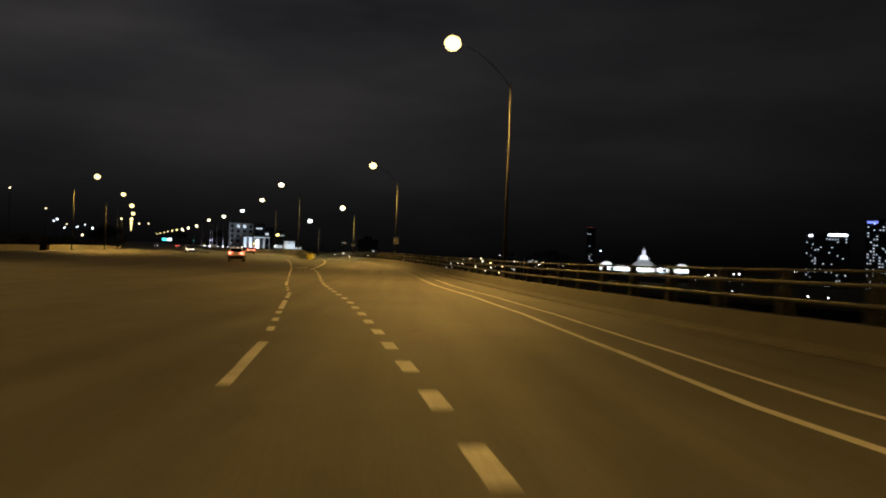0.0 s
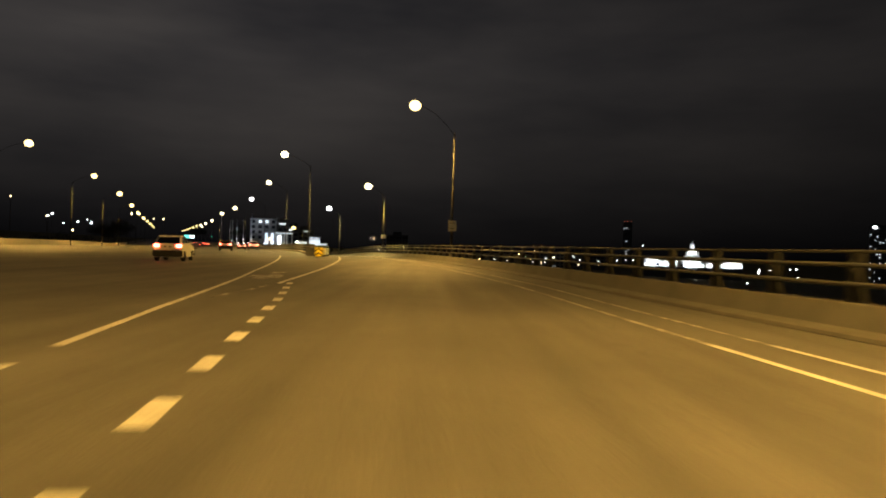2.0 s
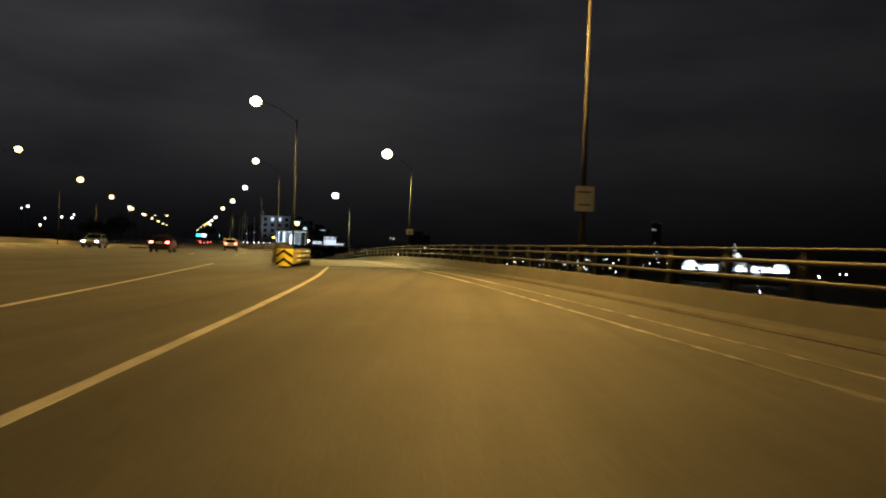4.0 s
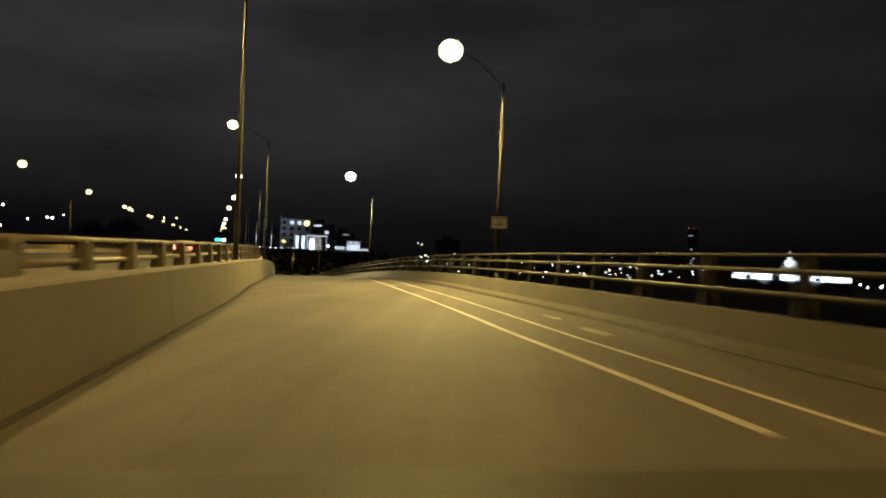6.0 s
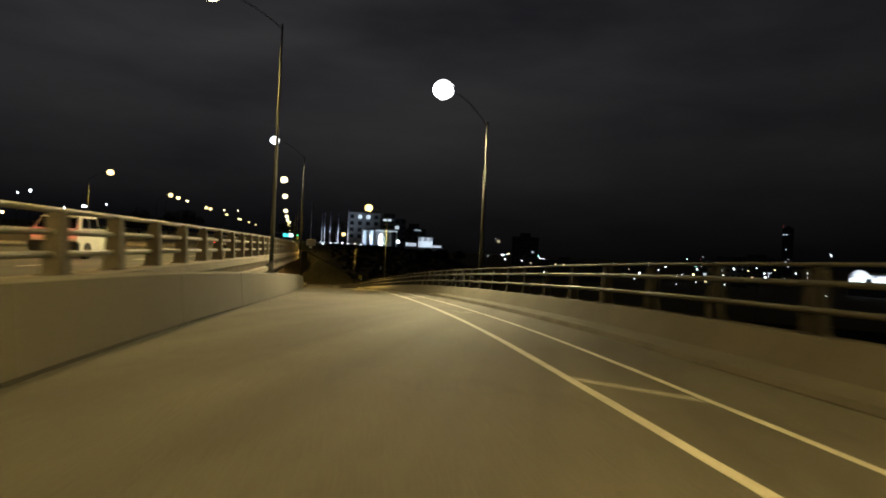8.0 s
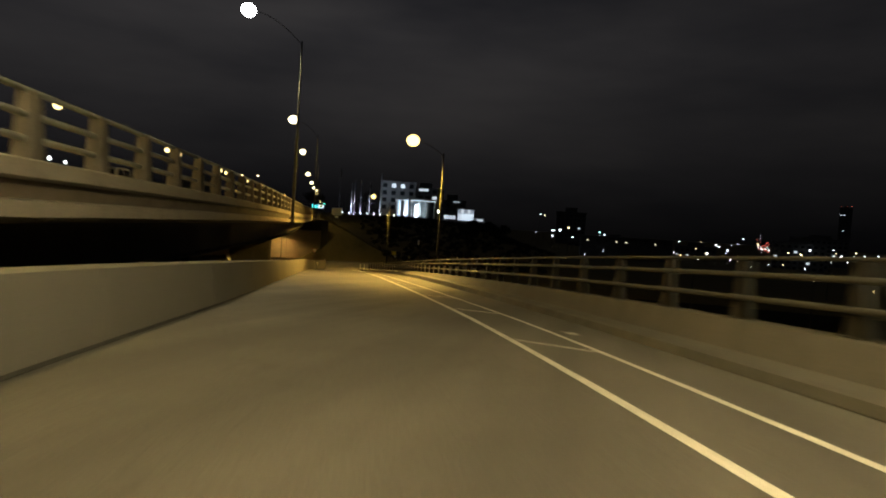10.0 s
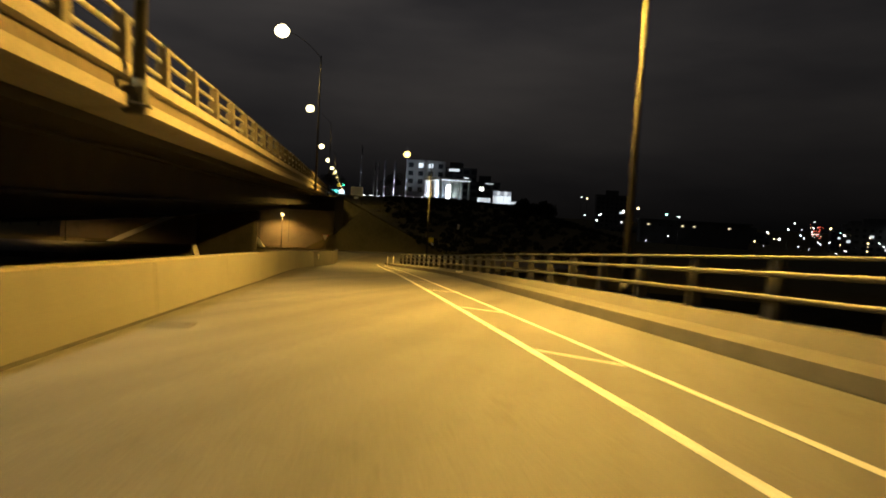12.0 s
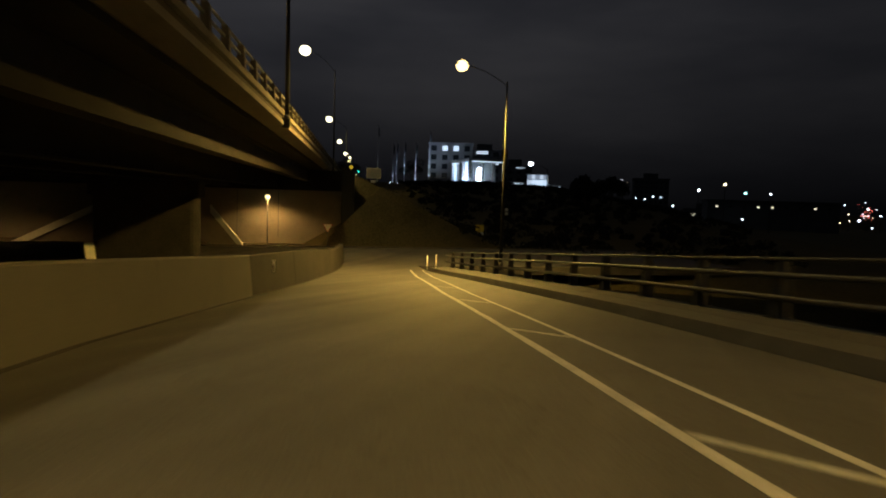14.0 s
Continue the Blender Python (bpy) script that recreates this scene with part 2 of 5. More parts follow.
FAR_TEAL = glowing("far_teal_lamp", (0.45, 1.0, 0.82), 5)
FAR_RED = glowing("far_red_lamp", (1.0, 0.13, 0.07), 3.0)
AMBER = glowing("amber_sign_panel", (1.0, 0.52, 0.08), 1.4)
GANTRY_TEAL = glowing("teal_sign_panel", (0.10, 0.75, 0.72), 1.6)
GANTRY_WHITE = glowing("pale_sign_panel", (0.75, 0.95, 1.0), 2.2)
GREEN = glowing("green_signal", (0.05, 1.0, 0.55), 12)
WHITE_STONE = material("white_stone", (0.72, 0.72, 0.70), rough=0.8, vary=0.12, scale=6, fine=0.05, fine_scale=2)

# ---------------------------------------------------------------- mesh helpers


def finish(name, bm, mat, parent=None, label="", smooth=False):
    me = bpy.data.meshes.new(name)
    bmesh.ops.recalc_face_normals(bm, faces=bm.faces)
    bm.to_mesh(me)
    bm.free()
    for k in (mat if isinstance(mat, (list, tuple)) else [mat]):
        me.materials.append(k)
    if smooth:
        for p in me.polygons:
            p.use_smooth = True
    ob = new(name, me)
    if parent:
        ob.parent = parent
    if label:
        ob["label"] = label
    return ob


def part(name, bm, mat, parent, label="", smooth=False):
    return finish(name, bm, mat, parent, label, smooth)


def thing(name, label, category, at=None, group="", kind=""):
    ob = new(name)
    if at is not None:
        ob.matrix_basis = at
    return tagged(ob, label, category, group, kind)


def linked(name, me, parent, m):
    """Another piece on the same mesh."""
    ob = new(name, me)
    ob.parent = parent
    ob.matrix_basis = m
    return ob


def box(bm, x0, x1, y0, y1, z0, z1, bevel=0.0, m=None):
    v = [bm.verts.new((x, y, z)) for x in (x0, x1) for y in (y0, y1) for z in (z0, z1)]
    f = [bm.faces.new([v[i] for i in q]) for q in ((0, 1, 3, 2), (4, 6, 7, 5), (0, 4, 5, 1), (2, 3, 7, 6), (0, 2, 6, 4), (1, 5, 7, 3))]
    if bevel:
        e = {ed for q in f for ed in q.edges}
        r = bmesh.ops.bevel(bm, geom=list(e), offset=bevel, segments=2, affect="EDGES", clamp_overlap=True)
        v = list({w for q in r["faces"] for w in q.verts} | {w for w in v if w.is_valid})
    if m is not None:
        bmesh.ops.transform(bm, matrix=m, verts=[w for w in v if w.is_valid])
    return bm


def boxed(x0, x1, y0, y1, z0, z1, bevel=0.0):
    return box(bmesh.new(), x0, x1, y0, y1, z0, z1, bevel)


def tube(bm, a, b, r0, r1=None, n=10, cap=True):
    a, b = Vector(a), Vector(b)
    r1 = r0 if r1 is None else r1
    d = (b - a).normalized()
    q = d.to_track_quat("Z", "Y").to_matrix()
    rings = []
    for c, r in ((a, r0), (b, r1)):
        rings.append([bm.verts.new(c + q @ Vector((r * math.cos(k * math.tau / n), r * math.sin(k * math.tau / n), 0))) for k in range(n)])
    for k in range(n):
        bm.faces.new((rings[0][k], rings[0][(k + 1) % n], rings[1][(k + 1) % n], rings[1][k]))
    if cap:
        bm.faces.new(rings[0][::-1])
        bm.faces.new(rings[1])
    return bm


def tube_path(bm, pts, r, n=8, radii=None):
    pts = [Vector(p) for p in pts]
    rings = []
    for i, p in enumerate(pts):
        d = (pts[min(i + 1, len(pts) - 1)] - pts[max(i - 1, 0)]).normalized()
        q = d.to_track_quat("Z", "Y").to_matrix()
        rr = radii[i] if radii else r
        rings.append([bm.verts.new(p + q @ Vector((rr * math.cos(k * math.tau / n), rr * math.sin(k * math.tau / n), 0))) for k in range(n)])
    for a, b in zip(rings, rings[1:]):
        for k in range(n):
            bm.faces.new((a[k], a[(k + 1) % n], b[(k + 1) % n], b[k]))
    bm.faces.new(rings[0][::-1])
    bm.faces.new(rings[-1])
    return bm


def prism(bm, outline, x0, x1, axis="x"):
    """Extrudes an outline of (p, q) pairs between x0 and x1 along an axis."""
    def put(a, p, q):
        return {"x": (a, p, q), "y": (p, a, q), "z": (p, q, a)}[axis]
    a = [bm.verts.new(put(x0, p, q)) for p, q in outline]
    b = [bm.verts.new(put(x1, p, q)) for p, q in outline]
    k = len(outline)
    for i in range(k):
        bm.faces.new((a[i], a[(i + 1) % k], b[(i + 1) % k], b[i]))
    bm.faces.new(a[::-1])
    bm.faces.new(b)
    return bm


def bevelled(bm, w, seg=2, angle=30):
    e = [x for x in bm.edges if len(x.link_faces) == 2 and x.calc_face_angle(0) > radians(angle)]
    bmesh.ops.bevel(bm, geom=e, offset=w, segments=seg, affect="EDGES", clamp_overlap=True)
    return bm


def table(pairs):
    xs, ys = [p[0] for p in pairs], [p[1] for p in pairs]
    return lambda u: float(np.interp(u, xs, ys))

# ---------------------------------------------------------------- alignments
# the exit ramp: plan as polynomials of the driving time, profile as a table, then run on to the cross street
RX = (0.00235805, -0.06309023, 0.28917271, -1.74429653, 0.19385223)
RY = (-1.96573418e-03, 4.68911361e-02, -3.85614889e-01, 17.9472236, -0.0885614547)
ROAD_Z = [(0, 0.092), (0.5, -0.138), (1, -0.308), (1.5, -0.418), (2, -0.498), (2.5, -0.538), (3, -0.558), (5.5, -0.538), (6, -0.558), (6.5, -0.598), (7, -0.678), (7.5, -0.778), (8, -0.928), (8.75, -1.298), (9.5, -1.908), (10.5, -2.818), (11, -3.368), (11.5, -3.928), (12, -4.478), (12.5, -5.028), (13, -5.568), (13.5, -6.108), (14, -6.628)]


def ramp_line():
    ts = np.arange(0, 14.001, 0.05)
    far = np.arange(-1, 15.001, 0.05)
    ends = [(-1, 2 * ROAD_Z[0][1] - np.interp(1, *zip(*ROAD_Z)))] + ROAD_Z + [(15, 2 * ROAD_Z[-1][1] - np.interp(13, *zip(*ROAD_Z)))]
    ease_z = np.convolve(np.interp(far, *zip(*ends)), np.hanning(19) / np.hanning(19).sum(), "same")
    c = [np.array([np.polyval(RX, t), np.polyval(RY, t), np.interp(t, far, ease_z)]) for t in ts]
    d = c[0] - c[2]
    d /= np.hypot(d[0], d[1])
    c = [c[0] + d * k * np.array([1, 1, 0]) for k in np.arange(60, 0, -1.0)] + c
    d = c[-1] - c[-3]
    d /= np.hypot(d[0], d[1])
    slope, head, p = d[2], math.atan2(d[1], d[0]), c[-1]
    for k in range(120):
        slope, head = min(0.0, slope + (0.006 if k > 36 else (-0.0006 if k < 12 else 0.0))), head + 0.0015
        p = p + np.array([math.cos(head), math.sin(head), slope])
        c.append(p)
    c = np.array(c)
    u = np.r_[0, np.cumsum(np.hypot(*np.diff(c[:, :2], axis=0).T))]
    return u - u[60], c


RU, RC = ramp_line()


def ramp(u, right=0.0, up=0.0):
    """A point of the ramp: u metres along it, so far to the right of the driving line, so far above the road."""
    p = [float(np.interp(u, RU, RC[:, k])) for k in range(3)]
    d = [float(np.interp(u + 1, RU, RC[:, k]) - np.interp(u - 1, RU, RC[:, k])) for k in range(2)]
    h = math.hypot(*d)
    return Vector((p[0] + d[1] / h * right, p[1] - d[0] / h * right, p[2] + up))


def ramp_heading(u):
    d = ramp(u + 1) - ramp(u - 1)
    return math.degrees(math.atan2(-d.x, d.y))


# the main bridge: its right-hand parapet line, x as a function of y
MAIN = [(-60, 8), (20, 1.5), (85, -10.4), (127, -20.3), (166.5, -31.8), (206.8, -46.2), (256.1, -65.4), (302.3, -84.2), (355, -105.8), (420, -132), (520, -172.5), (700, -245), (1000, -366)]
MAIN_FIT = np.polyfit([p[0] for p in MAIN[2:9]], [p[1] for p in MAIN[2:9]], 3)
MAIN_Z = table([(60, -0.56), (130, -0.58), (150, -0.68), (170, -0.85), (185, -1.00), (200, -1.20), (212, -1.42), (230, -1.65), (260, -1.75), (300, -1.80), (380, -1.5), (520, -0.9), (800, 0.2)])


def main_x(y):
    if y < 100:
        return float(np.polyval(MAIN_FIT, 100)) + (100 - y) * 0.265
    if y < 340:
        return float(np.polyval(MAIN_FIT, y))
    return float(np.polyval(MAIN_FIT, 340)) - (y - 340) * 0.403


def main(y, right=0.0, up=0.0):
    dx = main_x(y + 1) - main_x(y - 1)
    h = math.hypot(dx, 2)
    return Vector((main_x(y) + 2 / h * right, y - dx / h * right, MAIN_Z(y) + up))


def main_heading(y):
    return math.degrees(math.atan2(-(main_x(y + 1) - main_x(y - 1)), 2))


def sweep(line, stations, section, closed=True, caps=True):
    """Sweeps a cross-section, which gives (right, up) pairs for a station, along a line."""
    bm = bmesh.new()
    rings = [[bm.verts.new(line(u, r, z)) for r, z in section(u)] for u in stations]
    k = len(rings[0])
    for a, b in zip(rings, rings[1:]):
        for i in range(k if closed else k - 1):
            bm.faces.new((a[i], b[i], b[(i + 1) % k], a[(i + 1) % k]))
    if closed and caps:
        bm.faces.new(rings[0][::-1])
        bm.faces.new(rings[-1])
    return bm


def steps(a, b, d):
    n = max(1, round((b - a) / d))
    return [a + (b - a) * k / n for k in range(n + 1)]


RAIL = table([(-60, 9.4), (0, 9.0), (39, 8.7), (70, 8.2), (91, 7.5), (110, 6.6), (126, 6.05), (150, 5.75), (170, 5.7), (195, 5.9), (220, 6.15), (240, 6.2), (250, 6.1), (262, 5.7), (275, 5.15), (290, 4.7)])
KERB_H = table([(-60, 0.09), (120, 0.10), (185, 0.16), (205, 0.24), (290, 0.24)])
EDGE = table([(-60, 4.1), (6, 4.1), (10, 4.47), (18, 5.0), (26, 5.1), (36, 4.75), (46, 4.85), (58, 5.12), (66, 4.95), (98, 3.75), (106, 3.25), (113, 2.8), (120, 2.6), (127, 2.38), (143, 2.38), (160, 2.45), (185, 2.52), (203, 2.38), (226, 2.27), (240, 2.12), (255, 2.15), (268, 2.5), (285, 3.6)])
WALL = table([(106, -2.32), (110, -2.48), (119, -2.75), (126, -3.1), (134, -3.2), (146, -3.36), (165, -3.15), (186, -2.98), (204, -3.2), (228, -3.3), (238, -3.55), (244, -3.65), (250, -3.3), (262, -2.35), (275, -1.6), (284, -1.0)])
GAP = table([(-60, 1.0), (110, 0.95), (125, 1.1), (143, 1.14), (185, 1.1), (203, 1.0), (228, 0.88), (285, 0.75)])
BASE = table([(-60, 0.5), (100, 0.55), (190, 0.6), (203, 0.54), (230, 0.42), (245, 0.32), (290, 0.3)])
WALL_TOP = table([(106, 0.92), (140, 0.94), (190, 0.92), (215, 0.90), (228, 0.96), (240, 1.02), (252, 1.05), (262, 1.25), (284, 1.35)])

# ---------------------------------------------------------------- ground
ABUT_Y = 296.0


def ease(a, b, x):
    t = min(1.0, max(0.0, (x - a) / (b - a)))
    return t * t * (3 - 2 * t)


def ground_z(x, y):
    """Low river flat, the embankment of the main road past the abutment, and the hill under the hotel."""
    low = -10.75 - 10.5 * ease(60, 420, x + 0.25 * y) - 2.0 * ease(120, 20, y) - 7.0 * ease(9, 24, (x - main_x(y)) * 0.92) * ease(286, 262, y)
    right = (x - main_x(y)) * 0.92
    v = (y - ABUT_Y) + (x - main_x(y)) * 0.40
    if y > 230:
        edge = min(85.0, max(48.0, 48 + (y - 430) * 0.6))
        rise = ease(4, 120, v) * ease(edge + 27, edge, right)
        low = low + (-1.1 - 0.10 * max(0.0, right - 37) - low) * rise
    if v > 0:
        top = MAIN_Z(y) - 0.35
        if -37 <= right <= 1.5:
            low = top
        elif right > 1.5:
            low = max(low, top - (right - 1.5) * 0.5)
        else:
            low = max(low, top + (right + 37) * 0.4 if right > -60 else low)
            low = max(low, top - 3)
    low += 14.0 * ease(-150, -420, x + 0.4 * y) if y > 60 else 0
    return low


def build_ground():
    bm = bmesh.new()
    xs = [-2600, -1500, -900, -600, -450, -350, -290] + [float(k) for k in np.arange(-250, 60, 5.0)] + [60, 75, 95, 120, 160, 220, 300, 420, 600, 900, 1500, 2600]
    ys = [-800, -300, -100, 0, 60, 120, 170, 200, 220, 235] + [float(k) for k in np.arange(245, 520, 5.0)] + [520, 540, 570, 620, 700, 850, 1100, 1500, 2200, 3200]
    grid = [[bm.verts.new((x, y, ground_z(x, y) + 0.12 * noise.noise(Vector((x * 0.15, y * 0.15, 0))))) for x in xs] for y in ys]
    for a, b in zip(grid, grid[1:]):
        for i in range(len(xs) - 1):
            bm.faces.new((a[i], a[i + 1], b[i + 1], b[i]))
    bm.faces.ensure_lookup_table()
    for f in bm.faces:
        c = f.calc_center_median()
        f.material_index = 1 if c.y < 282 and (c.x - main_x(c.y)) * 0.92 > 9 else 0
    return tagged(finish("ground", bm, [GRASS, MARSH], smooth=True), "dark rough grass land falling to the river flat", "ground", kind="structure")


build_ground()

# ---------------------------------------------------------------- roads and bridge decks
GORE = 108.0
corner = main(112.5, -38.2) - ramp(GORE)
LEFT_END = corner.dot(ramp(GORE, 1.0) - ramp(GORE))


def LEFT(u):
    """Left edge of the wide deck, closing in on the edge of the main bridge."""
    return -40 + (LEFT_END + 40) * ease(30, GORE, u)


road = tagged(finish("road", sweep(ramp, steps(-60, GORE, 3), lambda u: [(LEFT(u), 0), (RAIL(u) - 0.95, 0), (RAIL(u) - 0.95, -0.7), (LEFT(u), -0.7)]), ASPHALT), "worn asphalt bridge deck with patched lanes", "road", kind="structure")
ramp_road = tagged(finish("ramp_road", sweep(ramp, steps(GORE, 282, 2), lambda u: [(WALL(u) - 0.1 - 12 * ease(275, 281, u), 0), (RAIL(u) - 0.95, 0), (RAIL(u) - 0.95, -0.6), (WALL(u) - 0.1 - 12 * ease(275, 281, u), -0.6)]), ASPHALT), "worn asphalt exit ramp sloping down", "road", kind="structure")
main_road = tagged(finish("main_road", sweep(main, steps(112.5, 900, 6), lambda y: [(-38.2, 0.0), (-0.75, 0.0), (-0.75, -0.5), (-38.2, -0.5)]), ASPHALT), "asphalt carriageway of the main bridge", "road", kind="structure")
bm = bmesh.new()
rim = [ramp(108.01, -2.66), ramp(112.9, -2.8), main(112.49, -0.75), main(112.49, -38.2), ramp(108.01, LEFT(108))]
top = [bm.verts.new(p) for p in rim]
low = [bm.verts.new(p - Vector((0, 0, 0.6))) for p in rim]
bm.faces.new(top)
bm.faces.new(low[::-1])
for i in range(5):
    bm.faces.new((top[i], low[i], low[(i + 1) % 5], top[(i + 1) % 5]))
tagged(finish("road_infill", bm, ASPHALT), "asphalt wedge of deck between ramp and main carriageway", "road", kind="structure")
cross = ramp(286)
hd = ramp_heading(282)
bm = bmesh.new()
box(bm, -44, 30, -6.5, 9.5, -0.6, 0.0, m=Matrix.Translation(ramp(288)) @ pose(0, 0, -0.005, 0, 0, hd + 4))
street = tagged(finish("street", bm, ASPHALT), "asphalt cross street at the foot of the ramp", "road", kind="structure")
bm = bmesh.new()
box(bm, -32, 30, 9.6, 9.9, -0.6, 0.13, bevel=0.02, m=Matrix.Translation(ramp(288)) @ pose(0, 0, -0.005, 0, 0, hd + 4))
tagged(finish("kerb", bm, WALK), "pale concrete kerb along the far side of the street", "kerb", kind="structure")


def stripe(name, u0, u1, lat, width, parent, mat=PAINT, line=ramp, d=1.0, lift=0.006, label=""):
    """A painted line on the road, with slightly ragged edges."""
    rnd = random.Random(int(u0 * 7 + width * 100))
    us = steps(u0, u1, d)
    wob = {u: (rnd.uniform(-0.012, 0.012), rnd.uniform(-0.012, 0.012)) for u in us}
    return part(name, sweep(line, us, lambda u: [(lat(u) - width / 2 + wob[u][0], lift), (lat(u) + width / 2 + wob[u][1], lift), (lat(u) + width / 2, lift - 0.004), (lat(u) - width / 2, lift - 0.004)]), mat, parent, label)


for a, b, m in ((-40, 44, PAINT), (44, 92, WORN_PAINT), (92, 104.8, PAINT)):
    stripe("edge_line", a, b, EDGE, 0.13, road, mat=m)
    stripe("shoulder_line", a, b, lambda u: EDGE(u) + GAP(u), 0.10, road, mat=m)
stripe("edge_line", 106.6, 277, EDGE, 0.12, ramp_road)
stripe("shoulder_line", 106.6, 277, lambda u: EDGE(u) + GAP(u), 0.09, ramp_road)
SEP = table([(-40, -1.0), (7, -1.15), (11, -1.2), (17, -1.6), (25, -2.1), (33, -3.0), (41, -3.62), (48, -4.2), (60, -4.95), (66, -5.4), (80, -6.15), (97, -7.0), (140, -9.0)])
DOT = table([(-40, 2.0), (7, 0.92), (12, 0.72), (17, 0.45), (21.4, 0.15), (33, -1.15), (37, -1.48), (43.6, -1.9), (50, -2.28), (57, -2.84)])
GOR = table([(44, -2.4), (57, -3.15), (62, -2.94), (70, -2.56), (94, -1.62), (98, -1.55), (105.8, -1.33)])
for u0, u1 in ((-18.5, -15.0), (-5.3, -1.8), (7.0, 10.7), (17.8, 21.2), (31.4, 35.4)):
    stripe("lane_dash", u0, u1, SEP, 0.14, road)
for u0 in (-13, -10.8, -8.6, 0.6, 2.8, 12.4, 14.4, 16.3, 22.5, 23.7, 25.0, 27.2, 29.4, 36.9, 39.0, 41.0):
    stripe("lane_dot", u0, u0 + 0.75, SEP, 0.13, road)
stripe("lane_line", 43.0, 104.8, SEP, 0.13, road)
u = -19.35
while u < 57:
    stripe("guide_dot", u, u + 0.85, DOT, 0.20, road)
    u += 2.1
LEAD = table([(50, -3.95), (51.5, -3.78), (53.5, -3.5), (55, -3.38), (57, -3.2)])
for u0, u1 in ((50.7, 51.8), (52.9, 53.9), (54.5, 55.4)):
    stripe("lead_dash", u0, u1, LEAD, 0.13, road, mat=WORN_PAINT)
stripe("gore_line", 56.5, 105.2, GOR, 0.16, road)
# worn arrow and cycle symbol on the lane beside the gore line
for du, dl, ln, wd in ((59.1, -4.2, 2.3, 0.62), (59.9, -3.72, 1.6, 0.30), (60.5, -4.62, 1.2, 0.34), (61.2, -3.95, 1.4, 0.5), (63.2, -4.30, 1.7, 0.30), (63.9, -4.08, 1.0, 0.40)):
    stripe("lane_symbol", du, du + ln, lambda q, a=dl: a, wd, road, mat=WORN_PAINT, label="worn white lane symbol")
# diagonal bars between the two edge lines
for u0 in (131, 143.8, 156.5, 169, 181.4, 187.9, 194.2, 200.7, 207.0, 213.5, 220.0, 226.6, 233.1, 240.0, 246.2, 252.6, 259.0):
    stripe("hatch_bar", u0 - 1.1, u0, lambda q, a=u0: EDGE(q) + 0.06 + (a - q) * 0.80 * GAP(q), 0.10, ramp_road, d=0.5)
# patch of old paint on the ramp
for du, dl, ln, wd in ((112.8, 4.9, 1.2, 0.28), (115.7, 5.0, 0.9, 0.2), (182.5, 4.35, 0.5, 0.22)):
    stripe("paint_patch", du, du + ln, lambda q, a=dl: a - 0.35, wd, ramp_road, mat=WORN_PAINT)
# lane lines of the main carriageway
for lat in (-4.4, -8.0, -21.5, -25.2, -28.9):
    y = 124.0
    while y < 330:
        stripe("lane_dash", y, y + 3, lambda q, a=lat: a, 0.13, main_road, line=main, d=3)
        y += 9
stripe("edge_line", 122, 500, lambda q: -1.15, 0.13, main_road, line=main, d=6)
# median strip of the main carriageway
tagged(finish("median_kerb", sweep(main, steps(150, 700, 6), lambda y: [(-17.4, 0.16), (-15.6, 0.16), (-15.55, 0.0), (-17.45, 0.0)]), WALK), "raised concrete median strip", "kerb", kind="structure")

# expansion joint at the start of the ramp
joint = thing("expansion_joint", "steel expansion joint across the ramp deck", "joint", kind="structure")
for a, b in ((105.35, 105.5), (105.62, 105.77)):
    bm = bmesh.new()
    n = 12
    rows = []
    for k in range(n + 1):
        lat = -2.2 + (RAIL(105) - 0.97 + 2.2) * k / n
        rows.append([bm.verts.new(ramp(a, lat, 0.003)), bm.verts.new(ramp(a, lat, 0.014)), bm.verts.new(ramp(b, lat, 0.014)), bm.verts.new(ramp(b, lat, 0.003))])
    for p, q in zip(rows, rows[1:]):
        for i in range(3):
            bm.faces.new((p[i], p[i + 1], q[i + 1], q[i]))
    part("joint_plate", bm, STEEL, joint)

# drain at the foot of the barrier wall
drain = thing("drain_grate", "rusty iron drain grate beside the barrier wall", "drain", Matrix.Translation(ramp(214.6, -2.68, 0.0)) @ pose(0, 0, 0, 0, 0, ramp_heading(216)))
part("frame", boxed(-0.32, 0.32, -0.45, 0.45, -0.02, 0.006), KERB, drain)
for k in range(7):
    part("slot", boxed(-0.26, 0.26, -0.38 + k * 0.12, -0.34 + k * 0.12, 0.004, 0.009), SIGN_BLACK, drain)
scrap = thing("litter", "crumpled pale scrap lying on the sidewalk", "litter", Matrix.Translation(ramp(241.2, RAIL(241.2) - 0.58, 0.25)) @ pose(0, 0, 0, 0, 0, 35))
bm = bmesh.new()
bmesh.ops.create_grid(bm, x_segments=6, y_segments=4, size=0.5, matrix=Matrix.Diagonal((0.42, 0.16, 1, 1)))
for v in bm.verts:
    v.co.z += 0.05 + 0.05 * noise.noise(v.co * 9)
bmesh.ops.solidify(bm, geom=bm.faces[:], thickness=0.006)
part("sheet", bm, SIGN_WHITE, scrap)

# sidewalk, kerb and parapet base on the river side
tagged(finish("kerb", sweep(ramp, steps(-60, 276, 3), lambda u: [(RAIL(u) - 0.95, -0.3), (RAIL(u) - 0.97, 0.02), (RAIL(u) - 0.93, KERB_H(u) - 0.02), (RAIL(u) - 0.80, KERB_H(u)), (RAIL(u) - 0.80, -0.3)]), KERB), "dark stone kerb along the bridge sidewalk", "kerb", kind="structure")
